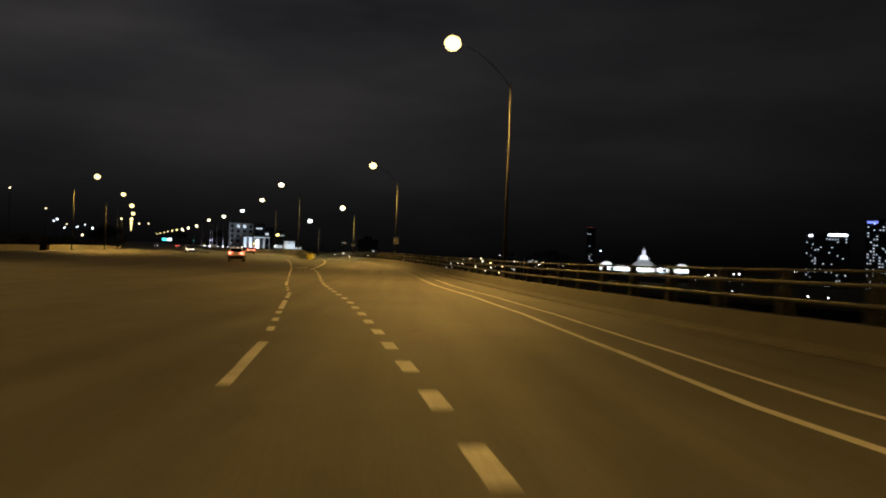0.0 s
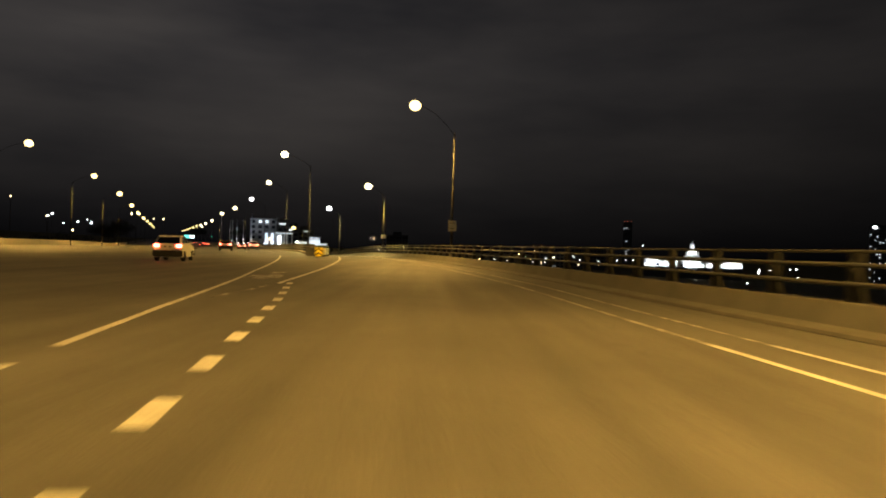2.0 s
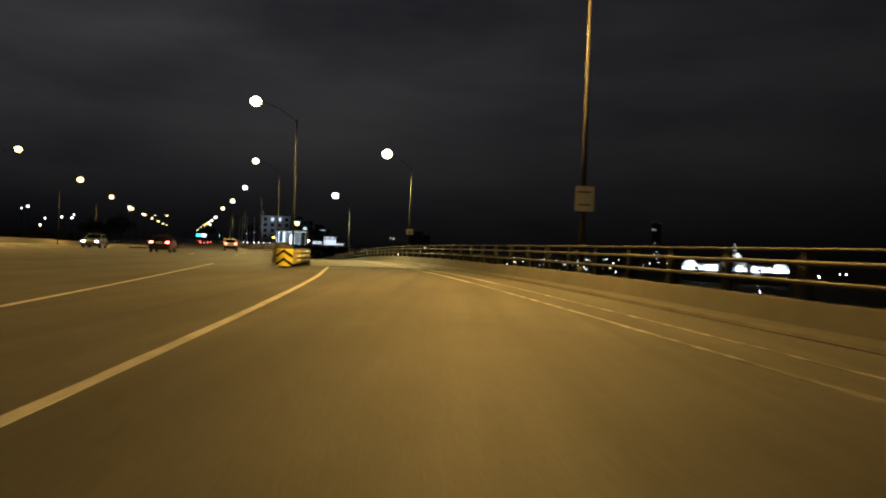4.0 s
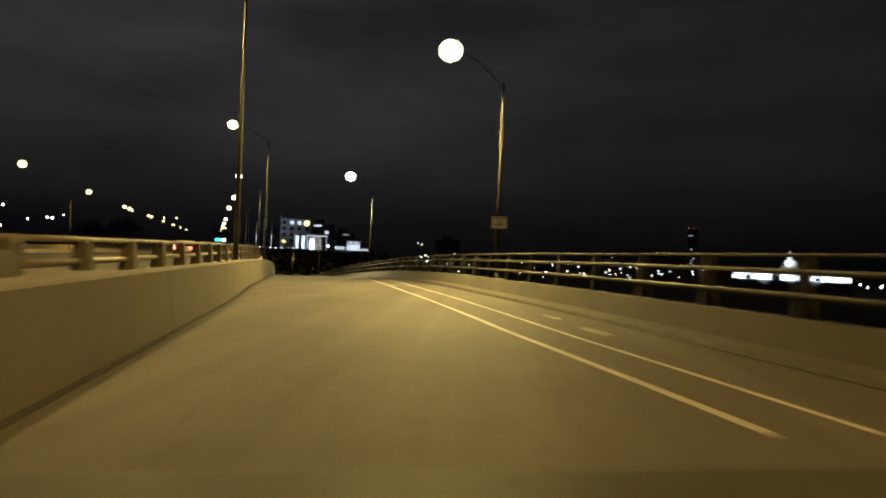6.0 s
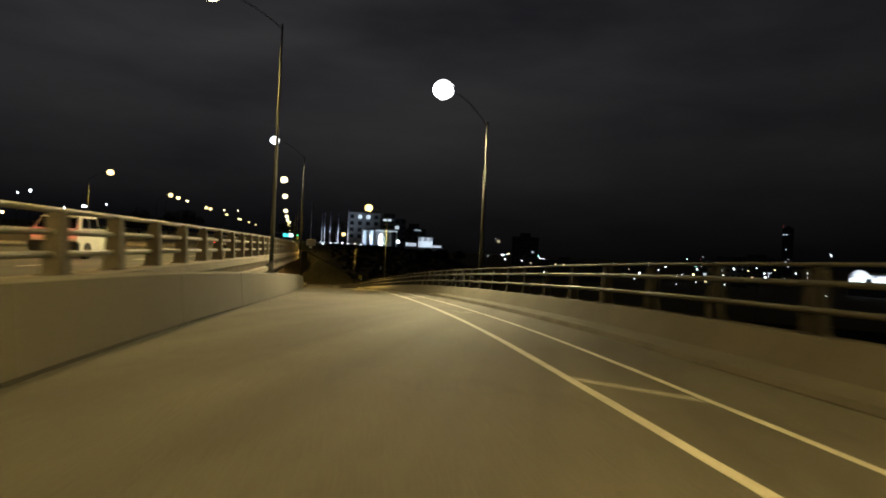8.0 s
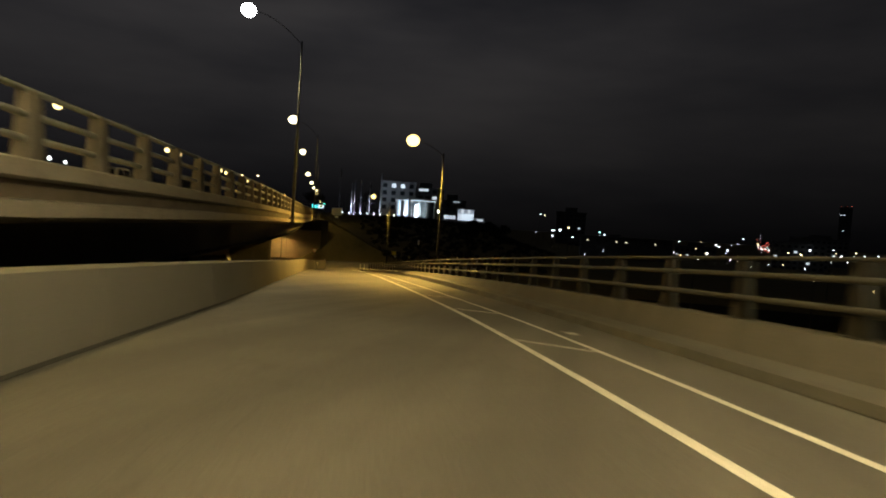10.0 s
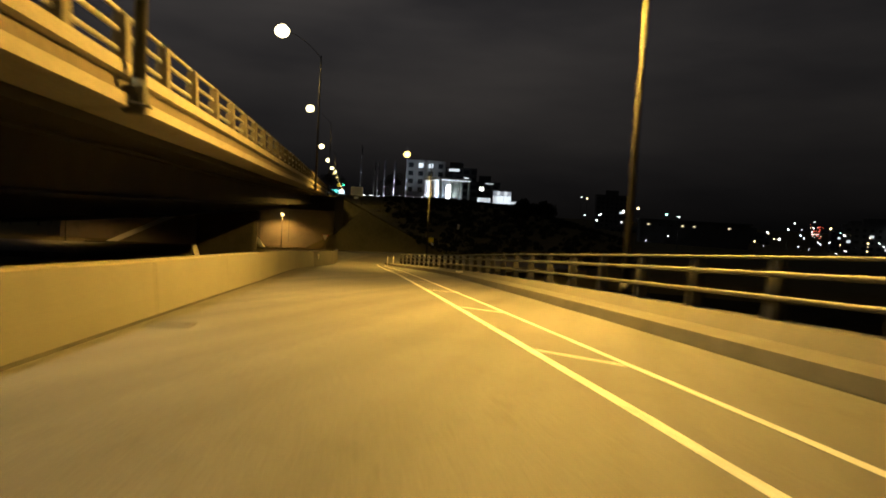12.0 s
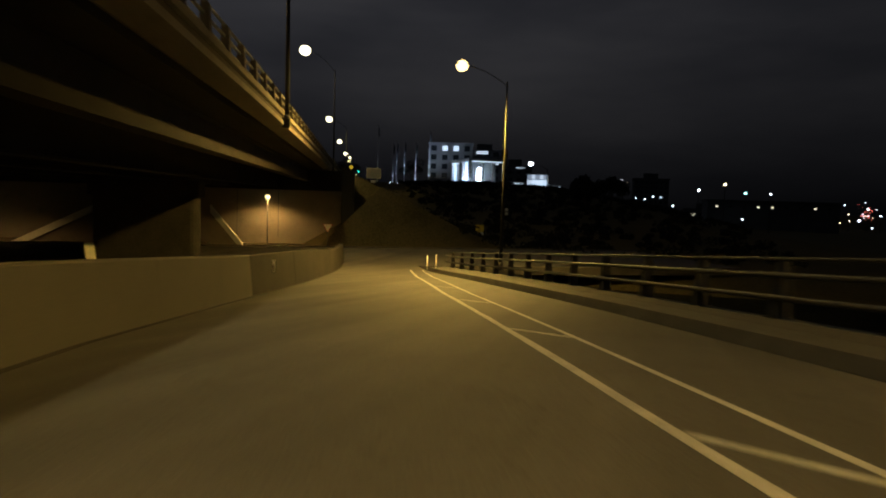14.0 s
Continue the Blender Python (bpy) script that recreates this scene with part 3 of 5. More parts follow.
tagged(finish("sidewalk", sweep(ramp, steps(-60, 276, 3), lambda u: [(RAIL(u) - 0.80, KERB_H(u) - 0.008), (RAIL(u) - 0.36, KERB_H(u) + 0.015), (RAIL(u) - 0.36, -0.5), (RAIL(u) - 0.80, -0.5)]), WALK), "narrow raised concrete sidewalk on the bridge edge", "sidewalk", kind="structure")
tagged(finish("parapet_base", sweep(ramp, steps(-60, 276, 3), lambda u: [(RAIL(u) - 0.36, -0.8), (RAIL(u) - 0.36, KERB_H(u) + 0.02), (RAIL(u) - 0.17, BASE(u) - 0.015), (RAIL(u) - 0.14, BASE(u)), (RAIL(u) + 0.24, BASE(u)), (RAIL(u) + 0.27, BASE(u) - 0.03), (RAIL(u) + 0.27, -0.8)]), WALK), "concrete base of the bridge railing", "parapet", kind="structure")


def post_mesh(name, w0, w1, d0, d1, h, mat):
    """A tapered railing post with a foot plate and a chamfered head."""
    bm = bmesh.new()
    prof = [(-d0 / 2, 0.0), (d0 / 2, 0.0), (d1 / 2, h - 0.05), (d1 / 2 - 0.04, h), (-d1 / 2 + 0.02, h), (-d1 / 2, h - 0.03)]
    prism(bm, prof, -w0 / 2, w0 / 2, "y")
    for v in bm.verts:
        v.co.y *= 1 - (1 - w1 / w0) * v.co.z / h
    bevelled(bm, 0.012, 1)
    box(bm, -d0 / 2 - 0.05, d0 / 2 + 0.05, -w0 / 2 - 0.05, w0 / 2 + 0.05, 0.0, 0.02)
    me = bpy.data.meshes.new(name)
    bm.to_mesh(me)
    bm.free()
    me.materials.append(mat)
    return me


railing = thing("bridge_railing", "three-rail steel railing with stout dark posts along the ramp edge", "railing")
me = post_mesh("post", 0.26, 0.19, 0.24, 0.14, 0.92, POST)
u = -33.2
while u < 275:
    linked("post", me, railing, Matrix.Translation(ramp(u, RAIL(u) + 0.10, BASE(u))) @ pose(0, 0, 0, 0, 0, ramp_heading(u)))
    u += 2.4
for h, r, off in ((0.93, 0.030, 0.02), (0.68, 0.045, -0.06), (0.33, 0.045, -0.06)):
    bm = bmesh.new()
    tube_path(bm, [ramp(q, RAIL(q) + off, BASE(q) + h) for q in steps(-40, 275.5, 2.4)], r, 10)
    part("rail", bm, STEEL, railing, smooth=True)

# ---------------------------------------------------------------- ramp barrier and gore nose
barrier = thing("ramp_barrier", "solid concrete barrier wall along the exit ramp", "barrier", kind="structure")
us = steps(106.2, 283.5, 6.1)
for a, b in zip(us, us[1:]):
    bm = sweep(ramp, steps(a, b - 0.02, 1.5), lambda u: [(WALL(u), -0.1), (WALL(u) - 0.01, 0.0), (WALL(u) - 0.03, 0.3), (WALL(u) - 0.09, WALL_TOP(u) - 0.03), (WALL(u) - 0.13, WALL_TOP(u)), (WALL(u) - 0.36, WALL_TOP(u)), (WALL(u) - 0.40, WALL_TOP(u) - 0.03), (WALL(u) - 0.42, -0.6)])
    # segments from station 250 on take the much darker soffit concrete
    part("barrier_segment", bm, CONCRETE if a < 250 else SOFFIT, barrier, "" if a < 250 else "dark end segment of the barrier")

tagged(finish("gutter", sweep(ramp, steps(106.6, 280, 2), lambda u: [(WALL(u) - 0.005, 0.001), (WALL(u) - 0.005, 0.007), (WALL(u) + 0.10 + 0.04 * noise.noise(Vector((u * 0.7, 3, 0))), 0.006), (WALL(u) + 0.10, 0.001)]), GRIME), "dirt-dark gutter strip at the foot of the barrier", "gutter", kind="structure")

marker = thing("wall_reflector", "slim white reflector strip fixed to the barrier wall", "reflector", Matrix.Translation(ramp(255.5, WALL(255.5) - 0.04, 0.55)) @ pose(0, 0, 0, 0, 0, ramp_heading(255)))
part("strip", boxed(-0.035, 0.035, -0.012, 0.012, 0.0, 0.36, 0.004), SIGN_WHITE, marker)
part("clip", boxed(-0.05, 0.0, -0.02, -0.013, 0.12, 0.2), STEEL, marker)

nose = thing("gore_nose", "bulky concrete nose block where ramp and bridge part", "concrete block")
bm = bmesh.new()
rings = []
for u, l0, l1, h in ((106.1, -3.9, -2.72, 0.86), (107.8, -4.35, -2.98, 0.88), (110.0, -4.7, -3.06, 0.86), (113.4, -4.7, -3.18, 0.84)):
    rings.append([bm.verts.new(ramp(u, l0, -0.1)), bm.verts.new(ramp(u, l0 + 0.05, h)), bm.verts.new(ramp(u, l1, h)), bm.verts.new(ramp(u, l1, -0.1))])
for a, b in zip(rings, rings[1:]):
    for i in range(4):
        bm.faces.new((a[i], b[i], b[(i + 1) % 4], a[(i + 1) % 4]))
bm.faces.new(rings[0][::-1])
bm.faces.new(rings[-1])
bevelled(bm, 0.04)
part("block", bm, CONCRETE, nose)
bm = bmesh.new()
box(bm, -0.42, 0.42, -0.75, 0.75, -0.2, 1.12, bevel=0.05, m=Matrix.Translation(main(107.4, -0.35)) @ pose(0, 0, 0, 0, 0, main_heading(107.4)))
tagged(finish("parapet_pilaster", bm, CONCRETE), "squat concrete end pilaster of the bridge parapet", "pilaster")


def crash_cushion():
    """Guardrail-type crash cushion: chevron nose, overlapping corrugated side panels, diaphragms and a ground track."""
    base = thing("crash_cushion", "steel crash cushion with yellow and black chevron nose", "crash cushion", Matrix.Translation(ramp(101.9, -3.5)) @ pose(0, 0, 0, 0, 0, ramp_heading(102) - 6.5))
    bm = bmesh.new()
    for k in range(13):
        a = -0.42 + 0.84 * k / 12
        bm.verts.new((a, -0.22 * math.cos(a / 0.42 * math.pi / 2) ** 0.7, 0))
    ring = list(bm.verts)
    top = [bm.verts.new((v.co.x, v.co.y, 0.86)) for v in ring]
    for a, b, c, d in zip(ring, ring[1:], top[1:], top):
        bm.faces.new((a, b, c, d))
    bm.faces.new(top)
    for v in bm.verts:
        v.co.z += 0.08
    nose_panel = part("nose_panel", bm, YELLOW, base, "yellow plastic nose with black chevrons")
    for z in (0.06, 0.47):
        bm = bmesh.new()
        for s in (-1, 1):
            cols = []
            for k in range(7):
                f = k / 6
                a = s * 0.42 * f
                y = -0.22 * math.cos(a / 0.42 * math.pi / 2) ** 0.7 - 0.006 if f < 1 else -0.006
                zz = z + 0.30 * (1 - f)
                cols.append((bm.verts.new((a, y, zz - 0.005)), bm.verts.new((a, y, zz + 0.14))))
            for p, q in zip(cols, cols[1:]):
                bm.faces.new((p[0], q[0], q[1], p[1]))
        part("chevron", bm, SIGN_BLACK, nose_panel, "black chevron stripe")
    for s in (-1, 1):
        for k in range(5):
            bm = bmesh.new()
            prof = []
            for q in range(25):
                z = 0.18 + 0.68 * q / 24
                prof.append(((0.035 if k else 0.004) * math.sin((z - 0.18) / 0.68 * math.tau * 3 - 1.57), z))
            y0, y1 = 0.0 + k * 0.88, 0.0 + (k + 1) * 0.88 + 0.10
            w0 = 0.40 + 0.045 * k
            outer = [[bm.verts.new((s * (w0 + 0.02 + p + j * 0.05 - 0.006 * k), y, z)) for p, z in prof] for j, y in enumerate((y0, y1))]
            inner = [[bm.verts.new((s * (w0 + 0.008 + p + j * 0.05 - 0.006 * k), y, z)) for p, z in prof] for j, y in enumerate((y0, y1))]
            for g in (outer, inner):
                for i in range(24):
                    bm.faces.new((g[0][i], g[0][i + 1], g[1][i + 1], g[1][i]))
            for j in (0, 1):
                for i in range(24):
                    bm.faces.new((outer[j][i], outer[j][i + 1], inner[j][i + 1], inner[j][i]))
            part("side_panel", bm, CUSHION if k < 2 else PALE_STEEL, base, "pale yellow panel" if k < 2 else "bare corrugated steel panel")
    for k in range(1, 6):
        w = 0.30 + 0.05 * k
        bm = boxed(-w, w, k * 0.88 - 0.04, k * 0.88 + 0.04, 0.02, 0.80, 0.01)
        part("diaphragm", bm, STEEL, base)
    bm = boxed(-0.18, 0.18, -0.1, 4.6, 0.0, 0.07, 0.01)
    part("ground_track", bm, BLACK, base)
    return base


crash_cushion()

# ---------------------------------------------------------------- main bridge
bridge = thing("main_bridge", "long concrete and steel girder bridge beside the ramp", "bridge", kind="structure")
ys = steps(112.5, ABUT_Y + 1, 4)
# edge beam: parapet kerb, face with drip groove, lower ledge
part("parapet_kerb", sweep(main, steps(108.2, ABUT_Y + 1, 4), lambda y: [(-0.75, 0.26), (-0.05, 0.30), (0.06, 0.27), (0.08, 0.05), (0.0, 0.01), (-0.75, 0.01)]), OLD_CONCRETE, bridge, "pale weathered concrete kerb of the parapet")
part("fascia", sweep(main, ys, lambda y: [(-0.75, 0.006), (-0.03, 0.006), (-0.03, -0.236), (-0.75, -0.236)]), STAINED, bridge, "recessed fascia dark with water stains")
part("ledge", sweep(main, ys, lambda y: [(-0.75, -0.24), (0.0, -0.24), (0.14, -0.27), (0.15, -0.47), (0.05, -0.50), (-0.55, -0.60), (-0.75, -0.50)]), OLD_CONCRETE, bridge, "pale concrete ledge under the fascia")
# underside shade is put into the dark colour of slab and girders
part("deck", sweep(main, ys, lambda y: [(-38.2, -0.51), (-0.76, -0.51), (-0.76, -0.72), (-38.2, -0.72)]), SOFFIT, bridge, "deck slab darkened for the shade beneath")
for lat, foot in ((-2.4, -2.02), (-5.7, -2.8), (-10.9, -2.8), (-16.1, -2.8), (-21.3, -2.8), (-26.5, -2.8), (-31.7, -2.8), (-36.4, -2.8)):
    part("girder", sweep(main, steps(140, ABUT_Y + 1, 6), lambda y, a=lat, f=foot: [(a - 0.3, -0.73), (a + 0.3, -0.73), (a + 0.3, -0.80), (a + 0.04, -0.82), (a + 0.04, f + 0.12), (a + 0.35, f + 0.07), (a + 0.35, f), (a - 0.35, f), (a - 0.35, f + 0.07), (a - 0.04, f + 0.12), (a - 0.04, -0.82), (a - 0.3, -0.80)]), SOFFIT, bridge, "steel girder darkened for the shade beneath the deck")
parapet = thing("bridge_parapet", "parapet of concrete posts with three steel rails on the main bridge", "railing")
me = post_mesh("parapet_post", 0.34, 0.26, 0.30, 0.20, 0.98, PARAPET)
arc, prev, y = 0.0, main(108.6), 108.6
nxt = 0.0
while y < 420:
    p = main(y)
    arc += (p - prev).length
    prev = p
    if arc >= nxt:
        linked("parapet_post", me, parapet, Matrix.Translation(main(y, -0.28, 0.28)) @ pose(0, 0, 0, 0, 0, main_heading(y)))
        nxt += 2.42
    y += 0.02
for h, r in ((1.26, 0.045), (0.93, 0.05), (0.60, 0.05)):
    bm = bmesh.new()
    tube_path(bm, [main(q, -0.30, h) for q in steps(108.0, 420, 4.8)], r, 8)
    part("rail", bm, PALE_STEEL, parapet, smooth=True)
tagged(finish("parapet_base", sweep(main, steps(ABUT_Y + 1, 430, 6), lambda y: [(-0.75, 0.0), (-0.75, 0.26), (-0.05, 0.30), (0.04, 0.26), (0.05, -0.9), (-0.75, -0.9)]), OLD_CONCRETE), "concrete base of the roadside parapet on the embankment", "parapet", kind="structure")
tagged(finish("far_parapet", sweep(main, steps(112.5, 700, 8), lambda y: [(-38.2, -0.6), (-38.2, 0.85), (-38.55, 0.85), (-38.6, -0.6)]), OLD_CONCRETE), "low concrete parapet on the far side of the carriageway", "parapet", kind="structure")

tagged(finish("far_parapet", sweep(ramp, steps(-60, 108, 4), lambda u: [(LEFT(u), -0.6), (LEFT(u), 0.85), (LEFT(u) - 0.35, 0.85), (LEFT(u) - 0.4, -0.6)]), OLD_CONCRETE), "low concrete parapet on the far edge of the wide deck", "parapet", kind="structure")

# abutment and piers under the bridge
abut = thing("abutment", "weathered concrete abutment wall under the main bridge", "abutment", kind="structure")
ah = main_heading(ABUT_Y)
A = Matrix.Translation(main(ABUT_Y, 0, -MAIN_Z(ABUT_Y))) @ pose(0, 0, 0, 0, 0, ah)
bm = bmesh.new()
box(bm, -17.0, 2.2, 0.0, 1.6, -13.0, MAIN_Z(ABUT_Y) - 3.04, m=A)
part("wall", bm, OLD_CONCRETE, abut)
bm = bmesh.new()
box(bm, -38.5, -17.01, 0.1, 1.6, -13.0, MAIN_Z(ABUT_Y) - 3.04, m=A)
part("wall", bm, OLD_CONCRETE, abut, "brownish bay of the abutment wall")
bm = bmesh.new()
box(bm, -38.5, 2.2, 1.0, 1.8, MAIN_Z(ABUT_Y) - 3.03, MAIN_Z(ABUT_Y) - 0.74, m=A)
# same dark tone paints the shade above the abutment wall
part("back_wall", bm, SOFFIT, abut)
bm = bmesh.new()
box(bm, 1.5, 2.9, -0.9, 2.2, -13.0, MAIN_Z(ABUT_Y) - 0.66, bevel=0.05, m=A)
# black colour stands in for the shadow on this corner
part("wing_pier", bm, SIGN_BLACK, abut, "corner pier at the abutment end, blackened for its shadow")
for x0 in (-5.4, -9.8, -14.5, -19.0):
    bm = bmesh.new()
    box(bm, x0, x0 + 0.06, -0.04, 0.0, -10, MAIN_Z(ABUT_Y) - 3.2, m=A)
    part("joint_strip", bm, DARK_WALL, abut)


def pier(y, lat0, lat1, name="pier"):
    """Row pier: a wall shaft with rounded noses and a cap beam under the girders."""
    p = thing(name, "concrete pier wall with cap beam, darkened for bridge shade", "pier", Matrix.Translation(main(y, 0, -MAIN_Z(y))) @ pose(0, 0, 0, 0, 0, main_heading(y)))
    top = MAIN_Z(y) - 2.96
    bm = bmesh.new()
    box(bm, lat0 - 0.6, lat1 + 0.6, -0.75, 0.75, top - 1.0, top, bevel=0.06)
    # cap beam and shaft carry the bridge shadow in their colour
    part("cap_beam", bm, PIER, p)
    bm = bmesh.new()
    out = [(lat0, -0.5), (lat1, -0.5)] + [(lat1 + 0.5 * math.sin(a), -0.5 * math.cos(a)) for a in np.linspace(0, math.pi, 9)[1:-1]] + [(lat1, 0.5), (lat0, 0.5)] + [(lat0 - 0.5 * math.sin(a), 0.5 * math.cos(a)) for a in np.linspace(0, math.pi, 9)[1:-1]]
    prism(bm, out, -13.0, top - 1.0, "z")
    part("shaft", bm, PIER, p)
    return p


pier(266.5, -12.0, -6.7)
pier(222, -16.0, -9.6)
pier(222, -33.0, -22.0)
pier(181, -16.0, -9.6)

# ---------------------------------------------------------------- street lamps


def lamp_parts(base, pole_h, arm, rise, lens, r0=0.11, wide=1.45):
    """A tapered pole with base plate, a curved bracket arm towards -x, a luminaire and its glowing bowl."""
    bm = bmesh.new()
    tube(bm, (0, 0, 0), (0, 0, 0.05), r0 * 1.9, n=12)
    tube(bm, (0, 0, 0.05), (0, 0, 0.45), r0 * 1.25, r0 * 1.15, n=12)
    tube(bm, (0, 0, 0.45), (0, 0, pole_h), r0, r0 * 0.45, n=12)
    part("pole", bm, POLE, base, smooth=True)
    bm = bmesh.new()
    pts = [(-arm * f, 0, pole_h - 0.25 + (rise + 0.25) * math.sin(f * math.pi / 2) ** 0.9) for f in np.linspace(0, 0.93, 9)]
    tube_path(bm, pts, 0.024, 8)
    part("arm", bm, POLE, base, smooth=True)
    bm = bmesh.new()
    prism(bm, [(-arm - 0.42, rise + pole_h + 0.02), (-arm + 0.30, rise + pole_h - 0.03), (-arm + 0.36, rise + pole_h + 0.05), (-arm + 0.22, rise + pole_h + 0.13), (-arm - 0.25, rise + pole_h + 0.16), (-arm - 0.42, rise + pole_h + 0.10)], -0.17, 0.17, "y")
    bevelled(bm, 0.03)
    head = part("luminaire", bm, SIGN_BACK, base)
    bm = bmesh.new()
    bmesh.ops.create_uvsphere(bm, u_segments=16, v_segments=10, radius=1.0, matrix=Matrix.Translation((-arm - 0.05, 0, rise + pole_h - 0.03)) @ Matrix.Diagonal((0.32 * wide, 0.28 * wide, 0.28 * wide, 1)))
    part("bowl", bm, lens, head, "glowing lamp bowl", smooth=True)
    return base


def street_lamp(at, heading, pole_h, arm, rise, kind, lit=True, label="", watts=1.0, wide=1.45):
    lens, color = {"sodium": (LENS_SODIUM, SODIUM), "pale": (LENS_PALE, SODIUM_PALE), "white": (LENS_LED, LED), "deep": (LENS_DEEP, SODIUM_DEEP)}[kind]
    base = thing("street_lamp", label or "tall steel street lamp with a curved arm, lit " + {"sodium": "orange", "pale": "pale yellow", "white": "white", "deep": "deep orange"}[kind], "street lamp", Matrix.Translation(at) @ pose(0, 0, 0, 0, 0, heading), "street lamps")
    lamp_parts(base, pole_h, arm, rise, lens, wide=wide)
    if lit:
        data = bpy.data.lights.new("lamp_light", "SPOT")
        data.energy, data.color, data.spot_size, data.spot_blend, data.shadow_soft_size = LAMP_WATTS * watts, color, radians(161), 0.5, 0.22
        ob = new("lamp_light", data)
        ob.parent = base
        ob.location = (-arm - 0.05, 0, pole_h + rise - 0.09 - 0.28 * wide)
        ob.rotation_euler = (0, radians(13), 0)  # the optic throws its light over the road, away from the pole
    return base


# along the ramp railing: station, offset, pole top, lamp height, arm
for u, lat, top, lamp, arm, kind, w in ((-66, 9.8, 12.0, 13.3, 3.6, "sodium", 1.0), (-13, 9.55, 12.0, 13.3, 3.6, "sodium", 1.0), (38.9, 9.3, 11.7, 13.9, 3.6, "sodium", 1.0), (91.4, 7.9, 10.8, 13.0, 3.5, "sodium", 1.0), (129.0, 6.75, 8.0, 9.2, 2.3, "pale", 0.8), (167.5, 6.02, 6.5, 7.9, 2.2, "white", 0.70), (221.6, 7.05, 4.15, 4.95, 2.4, "deep", 1.35), (271.6, 7.6, 1.2, 1.95, 2.5, "deep", 1.0)):
    at = ramp(max(u, -59), lat, 0.0)
    base_z = at.z + 0.30
    street_lamp(Vector((at.x, at.y, base_z)), ramp_heading(max(u, -58)), top - base_z, arm, lamp - top, kind, watts=w, wide=1.1 if u > 270 else 1.6)
    bm = boxed(-0.26, 0.26, -0.26, 0.26, -0.5, 0.0, 0.03)
    ped = finish("lamp_pedestal", bm, CONCRETE)
    ped.matrix_basis = Matrix.Translation((at.x, at.y, base_z)) @ pose(0, 0, 0, 0, 0, ramp_heading(max(u, -58)))
    tagged(ped, "small concrete pedestal carrying a street lamp", "pedestal")
# on the parapet of the main bridge, and on along the road
for y, top, lamp, kind, lit in ((126, 11.6, 12.9, "pale", True), (166.5, 11.3, 12.6, "pale", True), (209.5, 10.3, 12.0, "white", True), (256.1, 9.9, 11.8, "pale", True), (302.3, 9.7, 11.8, "pale", True), (355, 8.8, 10.3, "pale", True), (405, 8.8, 10.2, "pale", False), (455, 8.9, 10.3, "pale", False), (508, 9.2, 10.6, "sodium", False), (565, 9.4, 10.8, "sodium", False), (630, 9.6, 11.0, "sodium", False), (700, 9.8, 11.2, "sodium", False), (790, 10, 11.4, "sodium", False), (890, 10, 11.4, "sodium", False)):
    at = main(y, 0.26, -0.45)
    if y < ABUT_Y:
        sock = finish("lamp_bracket", boxed(-0.24, 0.13, -0.13, 0.13, -0.12, 0.34, 0.03), KERB)
        sock.matrix_basis = Matrix.Translation(at) @ pose(0, 0, 0, 0, 0, main_heading(y))
        tagged(sock, "dark stained bracket block holding a lamp pole on the bridge face", "bracket", group="lamp brackets")
    street_lamp(at, main_heading(y), top - at.z, 3.5, lamp - top, kind, lit, watts=0.5 if y < 240 else 0.22, wide=1.6 if y < 240 else 2.1)
# on the far side of the carriageway
for k, y in enumerate((127, 168, 209, 258, 318, 330, 392, 404, 470, 545, 558, 640, 740)):
    at, hdg = main(y, -38.05, 0.0), main_heading(y) + 180
    street_lamp(at, hdg, 11.6, 3.5, 1.3, "sodium", k in (0, 1, 2, 3), wide=1.6 if y < 200 else 2.0)

# two lamps added out of view to brighten the left lanes
for u in (-16, 34):
    street_lamp(ramp(u, -38.9, 0.0), ramp_heading(u) + 180, 11.6, 3.5, 1.3, "sodium", True)

# ---------------------------------------------------------------- signs


def pole_sign(at, heading, w, h, z, stripes):
    """A small white plate clamped to a lamp pole, its wording as plain bars."""
    s = thing("traffic_sign", "small white plate with dark bars on a lamp pole", "traffic sign", Matrix.Translation(at) @ pose(0, 0, z, 0, 0, heading), "pole signs")
    part("plate", boxed(-w / 2, w / 2, -0.175, -0.165, 0, h, 0.004), SIGN_WHITE, s)
    for a, b, c, d in stripes:
        part("bar", boxed(a * w, b * w, -0.182, -0.177, c * h, d * h), SIGN_BLACK, s)
    bm = boxed(-0.05, 0.05, -0.163, 0.14, h * 0.4, h * 0.55)
    part("bracket", bm, SIGN_BACK, s)
    return s


p = ramp(91.4, 7.9)
pole_sign(p, ramp_heading(91), 0.72, 0.92, 2.75, ((-0.36, 0.36, 0.74, 0.79), (-0.30, 0.30, 0.24, 0.29)))
p = ramp(129.0, 6.75)
pole_sign(p, ramp_heading(126), 0.66, 0.50, 2.62, ((-0.42, 0.42, 0.82, 0.88), (-0.24, 0.24, 0.26, 0.38), (-0.12, 0.14, 0.50, 0.60)))


def post_sign(name, at, heading, label, h_post, build):
    s = thing(name, label, "traffic sign", Matrix.Translation(at) @ pose(0, 0, 0, 0, 0, heading))
    bm = bmesh.new()
    tube(bm, (0, 0.04, -0.3), (0, 0.04, h_post), 0.032, n=8)
    part("post", bm, STEEL, s, smooth=True)
    build(s)
    return s


def yield_face(s):
    bm = bmesh.new()
    prism(bm, [(-0.48, 2.35), (0.48, 2.35), (0.0, 1.52)], 0.0, 0.008, "y")
    plate = part("plate", bm, SIGN_RED, s, "red-edged triangular plate")
    bm = bmesh.new()
    prism(bm, [(-0.42, 2.315), (0.42, 2.315), (0.0, 1.59)], -0.006, -0.002, "y")
    part("field", bm, SIGN_WHITE, plate, "white centre")


